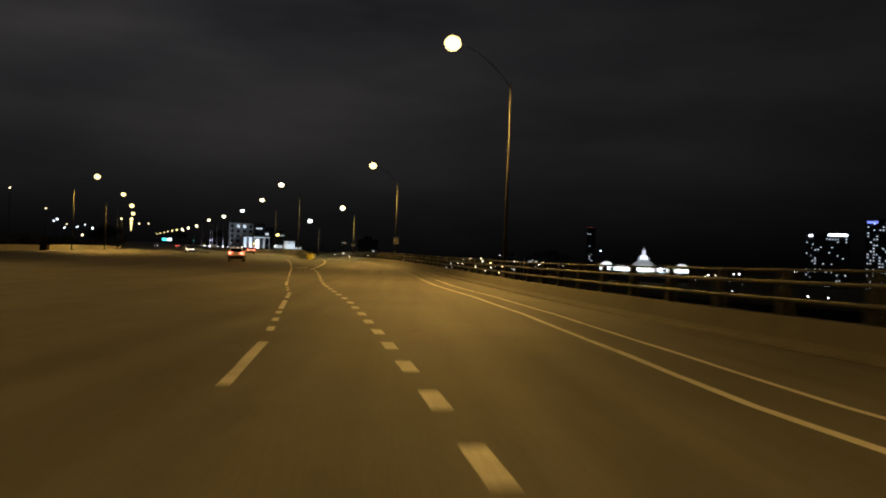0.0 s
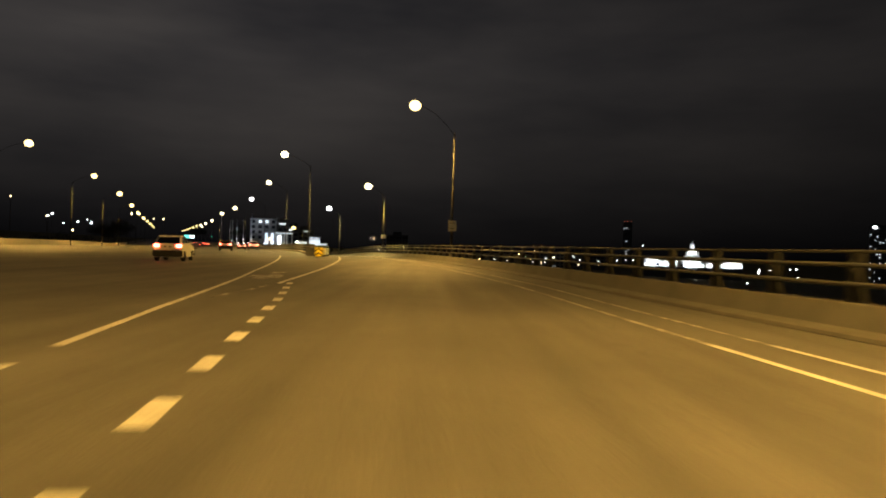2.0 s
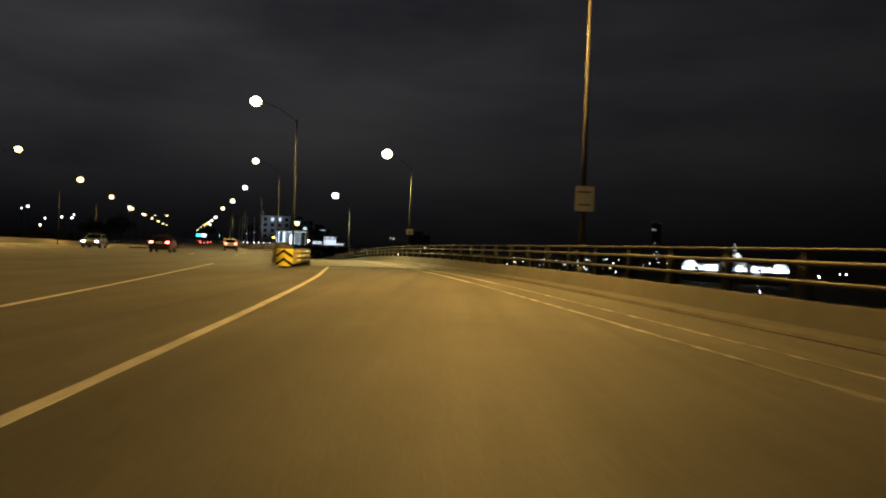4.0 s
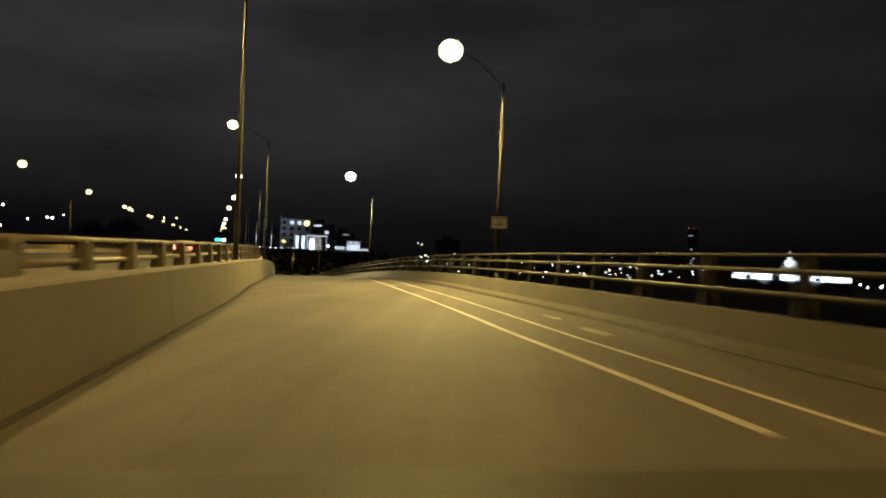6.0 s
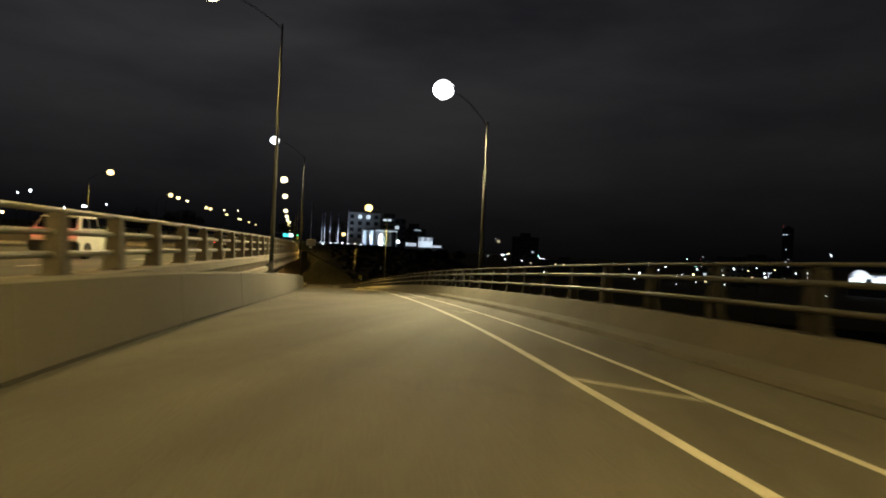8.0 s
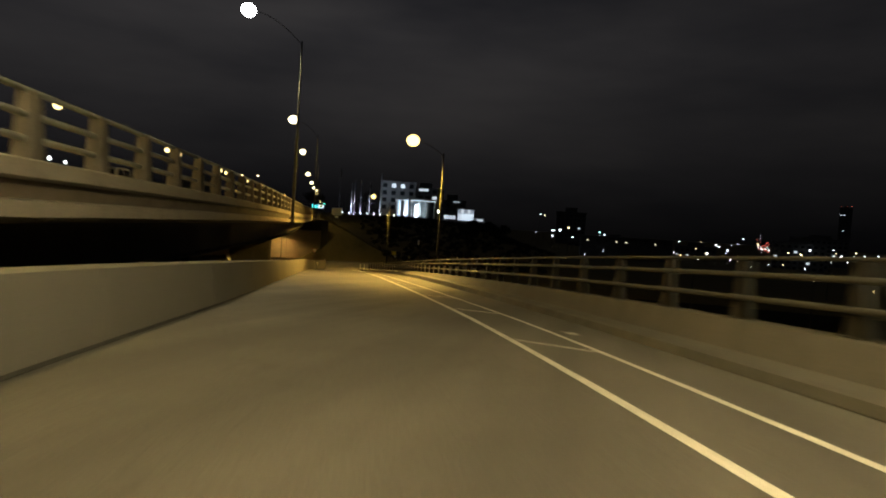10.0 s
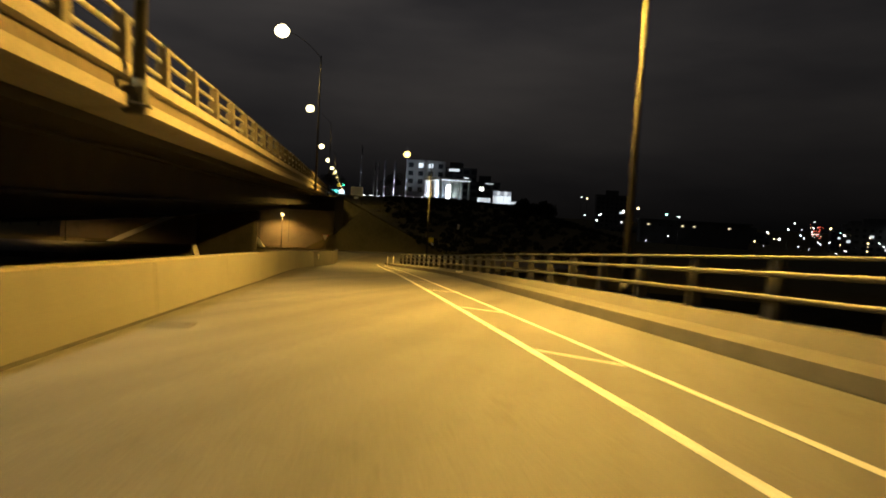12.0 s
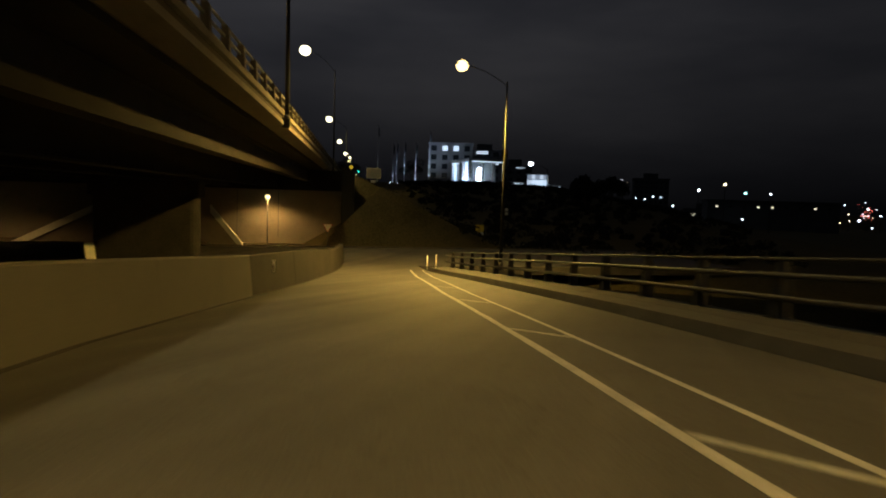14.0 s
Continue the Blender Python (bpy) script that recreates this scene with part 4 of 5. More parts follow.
def plate_face(w, h, z, mat, bars):
    def build(s):
        plate = part("plate", boxed(-w / 2, w / 2, 0.0, 0.01, z, z + h, 0.003), mat, s)
        for a, b, c, d in bars:
            part("bar", boxed(a * w, b * w, -0.006, -0.002, z + c * h, z + d * h), SIGN_BLACK, plate)
    return build


def diamond_face(s):
    bm = bmesh.new()
    prism(bm, [(-0.53, 2.6), (0, 3.13), (0.53, 2.6), (0, 2.07)], 0.0, 0.01, "y")
    plate = part("plate", bm, YELLOW, s)
    part("bar", boxed(-0.07, 0.07, -0.006, -0.002, 2.35, 2.8), SIGN_BLACK, plate)


def on_ground(x, y, up=0.0):
    return Vector((x, y, ground_z(x, y) + up))


post_sign("yield_sign", Vector((-77.7, 287.6, -10.45)), 16, "triangular red and white yield sign on a post", 2.3, yield_face)
warning = post_sign("warning_sign", Vector((-64.9, 298.5, -10.8)), 14, "small yellow and white warning plates on a post", 3.2, plate_face(0.9, 0.75, 2.05, YELLOW, ()))
part("supplementary_plate", boxed(-0.45, 0.45, 0.0, 0.01, 1.53, 2.02, 0.003), SIGN_WHITE, warning, "white plate under the yellow one")
post_sign("diamond_sign", main(362, 1.2, 0.0), main_heading(362), "yellow diamond warning sign at the roadside", 2.7, diamond_face)
s = thing("billboard", "white roadside board on two posts", "sign", Matrix.Translation(on_ground(-101.3, 360.0, 1.9)) @ pose(0, 0, 0, 0, 0, 18))
board = part("board", boxed(-1.5, 1.5, -0.06, 0.06, 0.9, 3.0, 0.02), SIGN_BACK, s, "grey board with a pale border")
for x0, x1, z0, z1 in ((-1.5, 1.5, 0.9, 1.02), (-1.5, 1.5, 2.88, 3.0), (-1.5, -1.38, 1.03, 2.87), (1.38, 1.5, 1.03, 2.87)):
    part("border", boxed(x0, x1, -0.07, -0.062, z0, z1), SIGN_WHITE, board)
for x in (-1.3, 1.3):
    part("post", boxed(x - 0.06, x + 0.06, 0.07, 0.17, -2.4, 2.6, 0.01), STEEL, s)
s = thing("small_sign", "small white plate below a roadside board", "sign", Matrix.Translation(on_ground(-100.9, 358.8, 1.5)) @ pose(0, 0, 0, 0, 0, 18))
part("plate", boxed(-0.5, 0.5, -0.01, 0.0, 0.35, 0.85, 0.003), SIGN_WHITE, s)
part("post", boxed(-0.03, 0.03, 0.01, 0.05, -1.9, 0.7), STEEL, s)
for u, lat in ((277.5, 4.2), (279.0, 5.0)):
    d = thing("delineator_post", "slim white flexible delineator post", "post", Matrix.Translation(ramp(u, lat, -0.02)), "delineator posts")
    bm = bmesh.new()
    tube(bm, (0, 0, 0), (0, 0, 0.04), 0.11, n=10)
    part("foot", bm, BLACK, d)
    bm = bmesh.new()
    tube(bm, (0, 0, 0.04), (0, 0, 0.95), 0.045, 0.04, n=10)
    part("tube", bm, SIGN_WHITE, d, smooth=True)

# ---------------------------------------------------------------- under the bridge


def post_lamp(at, h, watts, heading=0):
    base = thing("post_lamp", "short post lamp glowing orange under the bridge", "lamp", Matrix.Translation(at) @ pose(0, 0, 0, 0, 0, heading), "post lamps")
    bm = bmesh.new()
    tube(bm, (0, 0, 0), (0, 0, h), 0.07, 0.05, n=10)
    part("pole", bm, POLE, base, smooth=True)
    bm = bmesh.new()
    tube(bm, (0, 0, h + 0.42), (0, 0, h + 0.52), 0.30, 0.10, n=14)
    part("cap", bm, DARK_WALL, base, smooth=True)
    bm = bmesh.new()
    bmesh.ops.create_uvsphere(bm, u_segments=14, v_segments=8, radius=0.27, matrix=Matrix.Translation((0, 0, h + 0.21)))
    part("globe", bm, LENS_SODIUM, base, "glowing orange globe", smooth=True)
    data = bpy.data.lights.new("globe_light", "SPOT")
    data.energy, data.color, data.shadow_soft_size, data.spot_size, data.spot_blend = watts, (1.0, 0.54, 0.12), 0.24, radians(158), 0.5
    ob = new("globe_light", data)
    ob.parent = base
    ob.location = (0, 0, h - 0.10)
    return base


post_lamp(Vector((-86.6, 291.6, -10.7)), 4.8, 1300)
post_lamp(Vector((-109.9, 274.6, -10.7)), 5.0, 1500)


def slope_wall(a, b, za, zb, thick, label):
    """A low sloping concrete parapet, from a to b in plan."""
    s = thing("slope_wall", label, "wall")
    a, b = Vector((*a, 0)), Vector((*b, 0))
    d = (b - a).normalized()
    n = Vector((-d.y, d.x, 0)) * thick / 2
    bm = bmesh.new()
    vs = []
    for p, z in ((a, za), (b, zb)):
        vs.append([bm.verts.new(p - n + Vector((0, 0, -12.0))), bm.verts.new(p + n + Vector((0, 0, -12.0))), bm.verts.new(p + n + Vector((0, 0, z))), bm.verts.new(p - n + Vector((0, 0, z)))])
    for i in range(4):
        bm.faces.new((vs[0][i], vs[1][i], vs[1][(i + 1) % 4], vs[0][(i + 1) % 4]))
    bm.faces.new(vs[0][::-1])
    bm.faces.new(vs[1])
    part("wall", bm, OLD_CONCRETE, s)
    bm = bmesh.new()
    vs = []
    for p, z in ((a, za), (b, zb)):
        vs.append([bm.verts.new(p - n * 1.5 + Vector((0, 0, z + 0.003))), bm.verts.new(p + n * 1.5 + Vector((0, 0, z + 0.003))), bm.verts.new(p + n * 1.5 + Vector((0, 0, z + 0.75))), bm.verts.new(p - n * 1.5 + Vector((0, 0, z + 0.75)))])
    for i in range(4):
        bm.faces.new((vs[0][i], vs[1][i], vs[1][(i + 1) % 4], vs[0][(i + 1) % 4]))
    bm.faces.new(vs[0][::-1])
    bm.faces.new(vs[1])
    part("coping", bm, WHITE_STONE, s, "pale concrete coping")
    return s


def abut_plan(lat, off):
    """A plan point before the abutment face: offset along the face and distance in front of it."""
    p = A @ Vector((lat, -off, 0))
    return p.x, p.y


slope_wall(abut_plan(-31.3, 4.0), abut_plan(-17.5, 4.0), -11.85, -4.95, 0.6, "sloping concrete wall with a pale coping under the bridge")
slope_wall((-81.1, 261.4), (-79.4, 259.9), -9.35, -11.0, 0.35, "short sloping concrete end wall beside the pier")
slope_wall(abut_plan(-11.7, 4.0), abut_plan(-8.5, 4.0), -7.4, -11.3, 0.4, "sloping concrete buttress at the abutment foot")

# ---------------------------------------------------------------- cars


def car(at, heading, paint, label, rear_lit=True, front_lit=False, tall=1.0):
    """A five-door car, nose towards +y: shell, greenhouse, bumpers, wheels, lights and plate."""
    c = thing("car", label, "car", Matrix.Translation(at) @ pose(0, 0, 0, 0, 0, heading), "cars on the bridge")
    h = tall
    bm = bmesh.new()
    prof = [(-2.05, 0.34), (-2.12, 0.55), (-2.08, 0.92 * h), (-1.98, 0.98 * h), (0.85, 0.98 * h), (1.75, 0.86 * h), (2.08, 0.72), (2.12, 0.45), (2.02, 0.28), (1.75, 0.24), (-1.8, 0.24)]
    prism(bm, prof, -0.83, 0.83, "x")
    for v in bm.verts:
        if v.co.z > 0.8 * h:
            v.co.x *= 0.94
        if abs(v.co.y) > 1.9:
            v.co.x *= 0.95
    bevelled(bm, 0.05, 2, 20)
    part("body", bm, paint, c, smooth=False)
    bm = bmesh.new()
    prof = [(-1.98, 0.965 * h), (-1.62, 1.40 * h), (-1.45, 1.44 * h), (-0.25, 1.46 * h), (0.0, 1.43 * h), (0.92, 0.965 * h)]
    prism(bm, prof, -0.76, 0.76, "x")
    for v in bm.verts:
        if v.co.z > 1.2 * h:
            v.co.x *= 0.82
    bevelled(bm, 0.04, 2, 20)
    cabin = part("cabin", bm, paint, c)
    bm = bmesh.new()
    a = [(-0.60, -1.68, 1.365 * h), (0.60, -1.68, 1.365 * h), (0.66, -1.975, 1.01 * h), (-0.66, -1.975, 1.01 * h)]
    bm.faces.new([bm.verts.new((x, y - 0.02, z)) for x, y, z in a])
    bmesh.ops.solidify(bm, geom=bm.faces[:], thickness=0.012)
    part("rear_window", bm, CAR_GLASS, cabin, "dark rear window")
    bm = bmesh.new()
    a = [(-0.58, 0.06, 1.40 * h), (0.58, 0.06, 1.40 * h), (0.68, 0.86, 1.01 * h), (-0.68, 0.86, 1.01 * h)]
    bm.faces.new([bm.verts.new((x, y + 0.02, z)) for x, y, z in a])
    bmesh.ops.solidify(bm, geom=bm.faces[:], thickness=0.012)
    part("windscreen", bm, CAR_GLASS, cabin, "dark windscreen")
    for s in (-1, 1):
        for y0, y1, y2, y3 in ((-1.72, -0.98, -0.98, -1.42), (-0.90, -0.12, -0.12, -0.90), (-0.04, 0.72, 0.02, -0.04)):
            bm = bmesh.new()
            q = [(s * 0.745, y0, 1.03 * h), (s * 0.745, y1, 1.03 * h), (s * 0.655, y2, 1.37 * h), (s * 0.655, y3, 1.37 * h)]
            bm.faces.new([bm.verts.new((x + s * 0.022, y, z)) for x, y, z in q])
            bmesh.ops.solidify(bm, geom=bm.faces[:], thickness=0.012)
            part("side_window", bm, CAR_GLASS, cabin, "dark side window")
        bm = boxed(s * 0.86 - 0.09, s * 0.86 + 0.09, 0.62, 0.74, 0.98 * h, 1.10 * h, 0.03)
        part("mirror", bm, paint, c)
    for y0, y1 in ((-2.2, -1.98), (1.98, 2.2)):
        bm = boxed(-0.83, 0.83, y0, y1, 0.27, 0.66, 0.05)
        part("bumper", bm, BLACK, c, "black plastic bumper")
    for s in (-1, 1):
        bm = boxed(s * 0.63 - 0.16, s * 0.63 + 0.16, -2.135, -2.03, 0.79 * h, 0.97 * h, 0.02)
        part("tail_light", bm, TAIL if rear_lit else SIGN_RED, c, "glowing red tail light")
        bm = boxed(s * 0.62 - 0.17, s * 0.62 + 0.17, 2.02, 2.105, 0.56, 0.72, 0.02)
        part("headlight", bm, HEAD if front_lit else SIGN_WHITE, c)
        for y in (-1.28, 1.30):
            bm = bmesh.new()
            tube(bm, (s * 0.66, y, 0.31), (s * 0.85, y, 0.31), 0.31, n=20)
            bevelled(bm, 0.03, 1)
            w = part("wheel", bm, BLACK, c, smooth=False)
            bm = bmesh.new()
            tube(bm, (s * 0.80, y, 0.31), (s * 0.862, y, 0.31), 0.20, n=16)
            part("rim", bm, CHROME, w)
    plate = part("number_plate", boxed(-0.28, 0.28, -2.135, -2.10, 0.74 * h, 0.90 * h, 0.004), PLATE, c, "pale number plate with dark bars")
    for x in (-0.13, 0.13):
        part("bar", boxed(x - 0.08, x + 0.08, -2.141, -2.137, 0.79 * h, 0.85 * h), SIGN_BLACK, plate)
    return c


def on_road(x, y):
    u = float(RU[np.argmin((RC[:, 0] - x) ** 2 + (RC[:, 1] - y) ** 2)])
    return Vector((x, y, float(np.interp(u, RU, RC[:, 2])) + 0.004))


car(on_road(-18.6, 75.9), 10.5, CAR_WHITE, "white estate car with lit red tail lights and black bumper", tall=1.06)
car(main(128, -10.7, 0.004), main_heading(125), CAR_DARK, "dark red car with lit tail lights on the bridge")
car(main(142, -19.4, 0.004), main_heading(142) + 180, CAR_GREY, "oncoming grey car with bright headlights", False, True)
car(main(159.5, -6.3, 0.004), main_heading(159), CAR_WHITE, "white car with lit tail lights beyond the parapet", tall=1.1)
car(main(196, -6.5, 0.004), main_heading(196), CAR_GREY, "grey car with lit tail lights far along the bridge")
car(main(330, -9.0, 0.004), main_heading(330), CAR_DARK, "dark car with lit tail lights in the far queue")
car(main(352, -5.6, 0.004), main_heading(352), CAR_GREY, "grey car with lit tail lights in the far queue")
car(main(405, -9.2, 0.004), main_heading(405), CAR_DARK, "dark car far off on the main road")
car(main(372, -22.0, 0.004), main_heading(372) + 180, CAR_GREY, "distant oncoming car with headlights on", False, True)

# lit overhead sign far along the road
gantry = thing("sign_gantry", "overhead road sign gantry with bright teal lit panels", "sign gantry", Matrix.Translation(main(640, 0.0, 0.0)) @ pose(0, 0, 0, 0, 0, main_heading(640)))
for x0 in (1.2, -17.0):
    part("post", boxed(x0 - 0.2, x0 + 0.2, -0.2, 0.2, -0.5, 6.2, 0.03), STEEL, gantry)
part("beam", boxed(-17.2, 1.4, -0.15, 0.15, 5.5, 5.9, 0.03), STEEL, gantry)
for x0, x1, mat in ((-7.6, -3.4, GANTRY_TEAL), (-2.9, 0.9, GANTRY_WHITE)):
    part("sign_panel", boxed(x0, x1, -0.3, -0.16, 2.9, 5.4, 0.03), mat, gantry, "glowing sign panel")

# green signal head far along the road
s = thing("traffic_signal", "traffic signal with a green light on a tall pole", "traffic signal", Matrix.Translation(main(430, 2.0, -0.3)) @ pose(0, 0, 0, 0, 0, main_heading(430)))
bm = bmesh.new()
tube(bm, (0, 0, 0), (0, 0, 5.4), 0.08, n=8)
part("pole", bm, STEEL, s)
part("housing", boxed(-0.2, 0.2, -0.28, -0.09, 4.3, 5.4, 0.03), SIGN_BLACK, s)
bm = bmesh.new()
tube(bm, (0, -0.30, 4.5), (0, -0.285, 4.5), 0.14, n=14)
part("green_lens", bm, GREEN, s)

# ---------------------------------------------------------------- hotel on the hill


def windows(parent, face, cols, rows, w, h, dark, lit, lit_share, seed, mat_frame=DARK_WALL, cells=None):
    """Recessed windows with frames on a wall plane: face(c, r) gives the matrix of one window, looking along -y."""
    rnd = random.Random(seed)
    bm = bmesh.new()
    box(bm, -w / 2 - 0.08, w / 2 + 0.08, -0.05, 0.0, -0.08, 0.0)
    box(bm, -w / 2 - 0.08, w / 2 + 0.08, -0.05, 0.0, h, h + 0.08)
    box(bm, -w / 2 - 0.08, -w / 2, -0.05, 0.0, 0.0, h)
    box(bm, w / 2, w / 2 + 0.08, -0.05, 0.0, 0.0, h)
    fr = bpy.data.meshes.new("window_frame")
    bm.to_mesh(fr)
    bm.free()
    fr.materials.append(mat_frame)
    panes = []
    for k in (dark, lit):
        bm = boxed(-w / 2, w / 2, -0.02, -0.004, 0, h)
        me = bpy.data.meshes.new("pane")
        bm.to_mesh(me)
        bm.free()
        me.materials.append(k)
        panes.append(me)
    for r in range(rows):
        for c in range(cols):
            win = linked("window", fr, parent, face(c, r))
            on = (c, r) in cells if cells else rnd.random() < lit_share
            linked("pane", panes[1 if on else 0], win, Matrix())


H = Matrix.Translation((-113.0, 478.0, 0.0)) @ pose(0, 0, 0, 0, 0, 14)
hotel = thing("hotel", "pale four-storey hotel block with a brightly lit glass portico", "building", H)
bm = bmesh.new()
box(bm, -11, 6, 0, 26, -2.5, 16.2)
box(bm, -11.3, 6.3, -0.3, 26.3, 16.2, 16.7)
part("wall", bm, HOTEL_WALL, hotel)
bm = bmesh.new()
box(bm, 6.02, 20, 4, 28, -2.5, 14.6)
box(bm, 8, 14, 8, 20, 14.6, 17.2)
part("wing", bm, DARK_WALL, hotel, "dark glazed rear wing")
windows(hotel, lambda c, r: Matrix.Translation((-9.0 + c * 4.3, -0.004, 3.0 + r * 3.5)), 4, 4, 2.0, 1.9, WIN_DARK, WIN_LIT, 0.07, 7, cells={(1, 3), (2, 3)})
windows(hotel, lambda c, r: Matrix.Translation((8.6 + c * 3.4, 3.99, 2.4 + r * 3.2)), 4, 4, 2.2, 1.7, WIN_DARK, WIN_CITY, 0.08, 9)
part("roof_sign", boxed(7.6, 12.2, 3.7, 3.9, 12.9, 14.0, 0.03), WIN_CITY, hotel, "dim white sign panel")

Pm = Matrix.Translation((-94.6, 421.5, -1.0)) @ pose(0, 0, 0, 0, 0, 33)
portico = thing("portico", "tall white portico with floodlit columns and a glowing glass front", "portico", Pm)
part("roof_slab", boxed(-0.6, 11.2, -0.8, 18, 7.4, 8.2, 0.05), HOTEL_WALL, portico)
part("floor_slab", boxed(-0.8, 11.4, -1.0, 18, -2.5, 0.1, 0.03), WALK, portico)
part("back_wall", boxed(0.6, 10.6, 6.0, 6.3, 0.1, 7.4), HOTEL_WALL, portico)
for k in range(4):
    y0 = 1.0 + k * 5.2
    bm = bmesh.new()
    tube(bm, (0.1, y0, 0.1), (0.1, y0, 7.4), 0.42, n=16)
    tube(bm, (0.1, y0, 0.1), (0.1, y0, 0.5), 0.55, n=16)
    tube(bm, (0.1, y0, 7.05), (0.1, y0, 7.4), 0.55, n=16)
    part("column", bm, WHITE_STONE, portico, smooth=False)
for x0 in (0.2, 4.0, 7.2, 10.6):
    bm = bmesh.new()
    tube(bm, (x0, -0.3, 0.1), (x0, -0.3, 7.4), 0.30, n=14)
    part("column", bm, WHITE_STONE, portico)
for k in range(3):
    y0 = 1.6 + k * 5.2
    part("side_glass", boxed(0.5, 0.56, y0, y0 + 4.0, 0.3, 7.2), PORTICO_GLASS if k != 1 else WIN_DARK, portico, "tall glazed bay")
bm = bmesh.new()
out = [(-1.1, 0.2), (1.1, 0.2), (1.1, 4.6)] + [(1.1 * math.cos(a), 4.6 + 1.3 * math.sin(a)) for a in np.linspace(0.3, math.pi - 0.3, 7)] + [(-1.1, 4.6)]
prism(bm, [(p + 5.4, q) for p, q in out], 5.80, 5.95, "y")
part("entrance_glow", bm, ROOF_SIGN, portico, "bright arched entrance")
part("lit_fascia", boxed(0.4, 10.8, -0.86, -0.81, 7.15, 7.42), WIN_LIT, portico)
for k, (x0, y0, e) in enumerate(((5.4, 2.2, 1300), (-2.2, 3.5, 1600), (-2.2, 13.0, 1600))):
    data = bpy.data.lights.new("portico_floodlight", "SPOT")
    data.energy, data.color, data.spot_size, data.spot_blend, data.shadow_soft_size = e, (0.86, 0.94, 1.0), radians(150), 0.5, 0.3
    ob = new("portico_floodlight", data)
    ob.parent = portico
    ob.matrix_basis = look((x0, y0, 0.5), (x0 + (2.2 if k else 0.4), y0 + (0 if k else 3), 5.0))
    f = thing("floodlight", "small ground floodlight glowing white at the portico", "floodlight", Pm @ Matrix.Translation((x0, y0 - 0.4, 0.1)), "floodlights")
    part("housing", boxed(-0.25, 0.25, -0.2, 0.2, 0, 0.22, 0.03), SIGN_BLACK, f)
    part("lens", boxed(-0.2, 0.2, -0.15, 0.15, 0.222, 0.24), FLOOD, f)

lobby = thing("pavilion", "glazed pavilion lit bright white inside, with a low lit side wall", "building", Matrix.Translation((-86.6, 476.0, -1.2)) @ pose(0, 0, 0, 0, 0, 8))
part("roof", boxed(0.9, 9.8, -0.6, 8, 6.1, 6.6, 0.05), HOTEL_WALL, lobby)
part("base", boxed(-6, 15.0, -0.4, 8, -4.5, 0.9, 0.03), HOTEL_WALL, lobby)
for k in range(5):
    part("glazing", boxed(1.6 + k * 1.54, 3.0 + k * 1.54, 0.0, 0.08, 0.92, 4.2), WIN_LIT if k != 0 else WIN_CITY, lobby)
    part("upper_glazing", boxed(1.6 + k * 1.54, 3.0 + k * 1.54, 0.0, 0.08, 4.4, 6.08), WIN_CITY if k in (1, 3) else WIN_DIM, lobby, "dimmer upper pane")
for k in range(6):
    part("mullion", boxed(1.46 + k * 1.54, 1.58 + k * 1.54, -0.06, 0.14, 0.92, 6.08), SIGN_BACK, lobby)
part("transom", boxed(1.6, 9.1, -0.04, -0.003, 4.22, 4.38), SIGN_BACK, lobby)
part("garden_wall", boxed(-5.2, 0.85, -0.3, 0.3, 0.903, 3.3, 0.03), HOTEL_WALL, lobby)
for k in range(4):
    part("side_panel", boxed(-4.9 + k * 1.4, -3.7 + k * 1.4, -0.36, -0.31, 1.2, 2.9), WIN_CITY if k else WIN_LIT, lobby, "lit panel of the low side wall")
kiosk = thing("kiosk", "small white lit kiosk beside the pavilion", "kiosk", Matrix.Translation((-75.2, 478.0, -1.3)) @ pose(0, 0, 0, 0, 0, 8))
part("body", boxed(-2.4, 2.4, 0, 3, -4.0, 2.2, 0.05), HOTEL_WALL, kiosk)
part("front", boxed(-1.4, 1.2, -0.06, -0.01, -0.4, 1.0), WIN_LIT, kiosk)
part("upper_front", boxed(-2.3, 2.3, -0.06, -0.01, 1.1, 2.0), WIN_CITY, kiosk)
part("roof", boxed(-3.0, 2.9, -0.5, 3.4, 2.21, 2.5, 0.03), WHITE_STONE, kiosk)

# row of low bollard lights along the edge of the forecourt
for k in range(9):
    x, y = -131 + k * 3.7, 444.5 - k * 2.6
    b = thing("bollard_light", "low bollard with a glowing white head on the forecourt edge", "bollard light", Matrix.Translation(on_ground(x, y)), "bollard lights")
    bm = bmesh.new()
    tube(bm, (0, 0, -0.4), (0, 0, 0.7), 0.10, n=10)
    part("shaft", bm, SIGN_BLACK, b, smooth=True)
    bm = bmesh.new()
    tube(bm, (0, 0, 0.7), (0, 0, 1.05), 0.17, n=10)
    part("glowing_head", bm, FAR_WHITE, b, "white glowing head", smooth=True)
    bm = bmesh.new()
    tube(bm, (0, 0, 1.05), (0, 0, 1.12), 0.19, 0.1, n=10)
    part("cap", bm, SIGN_BLACK, b)

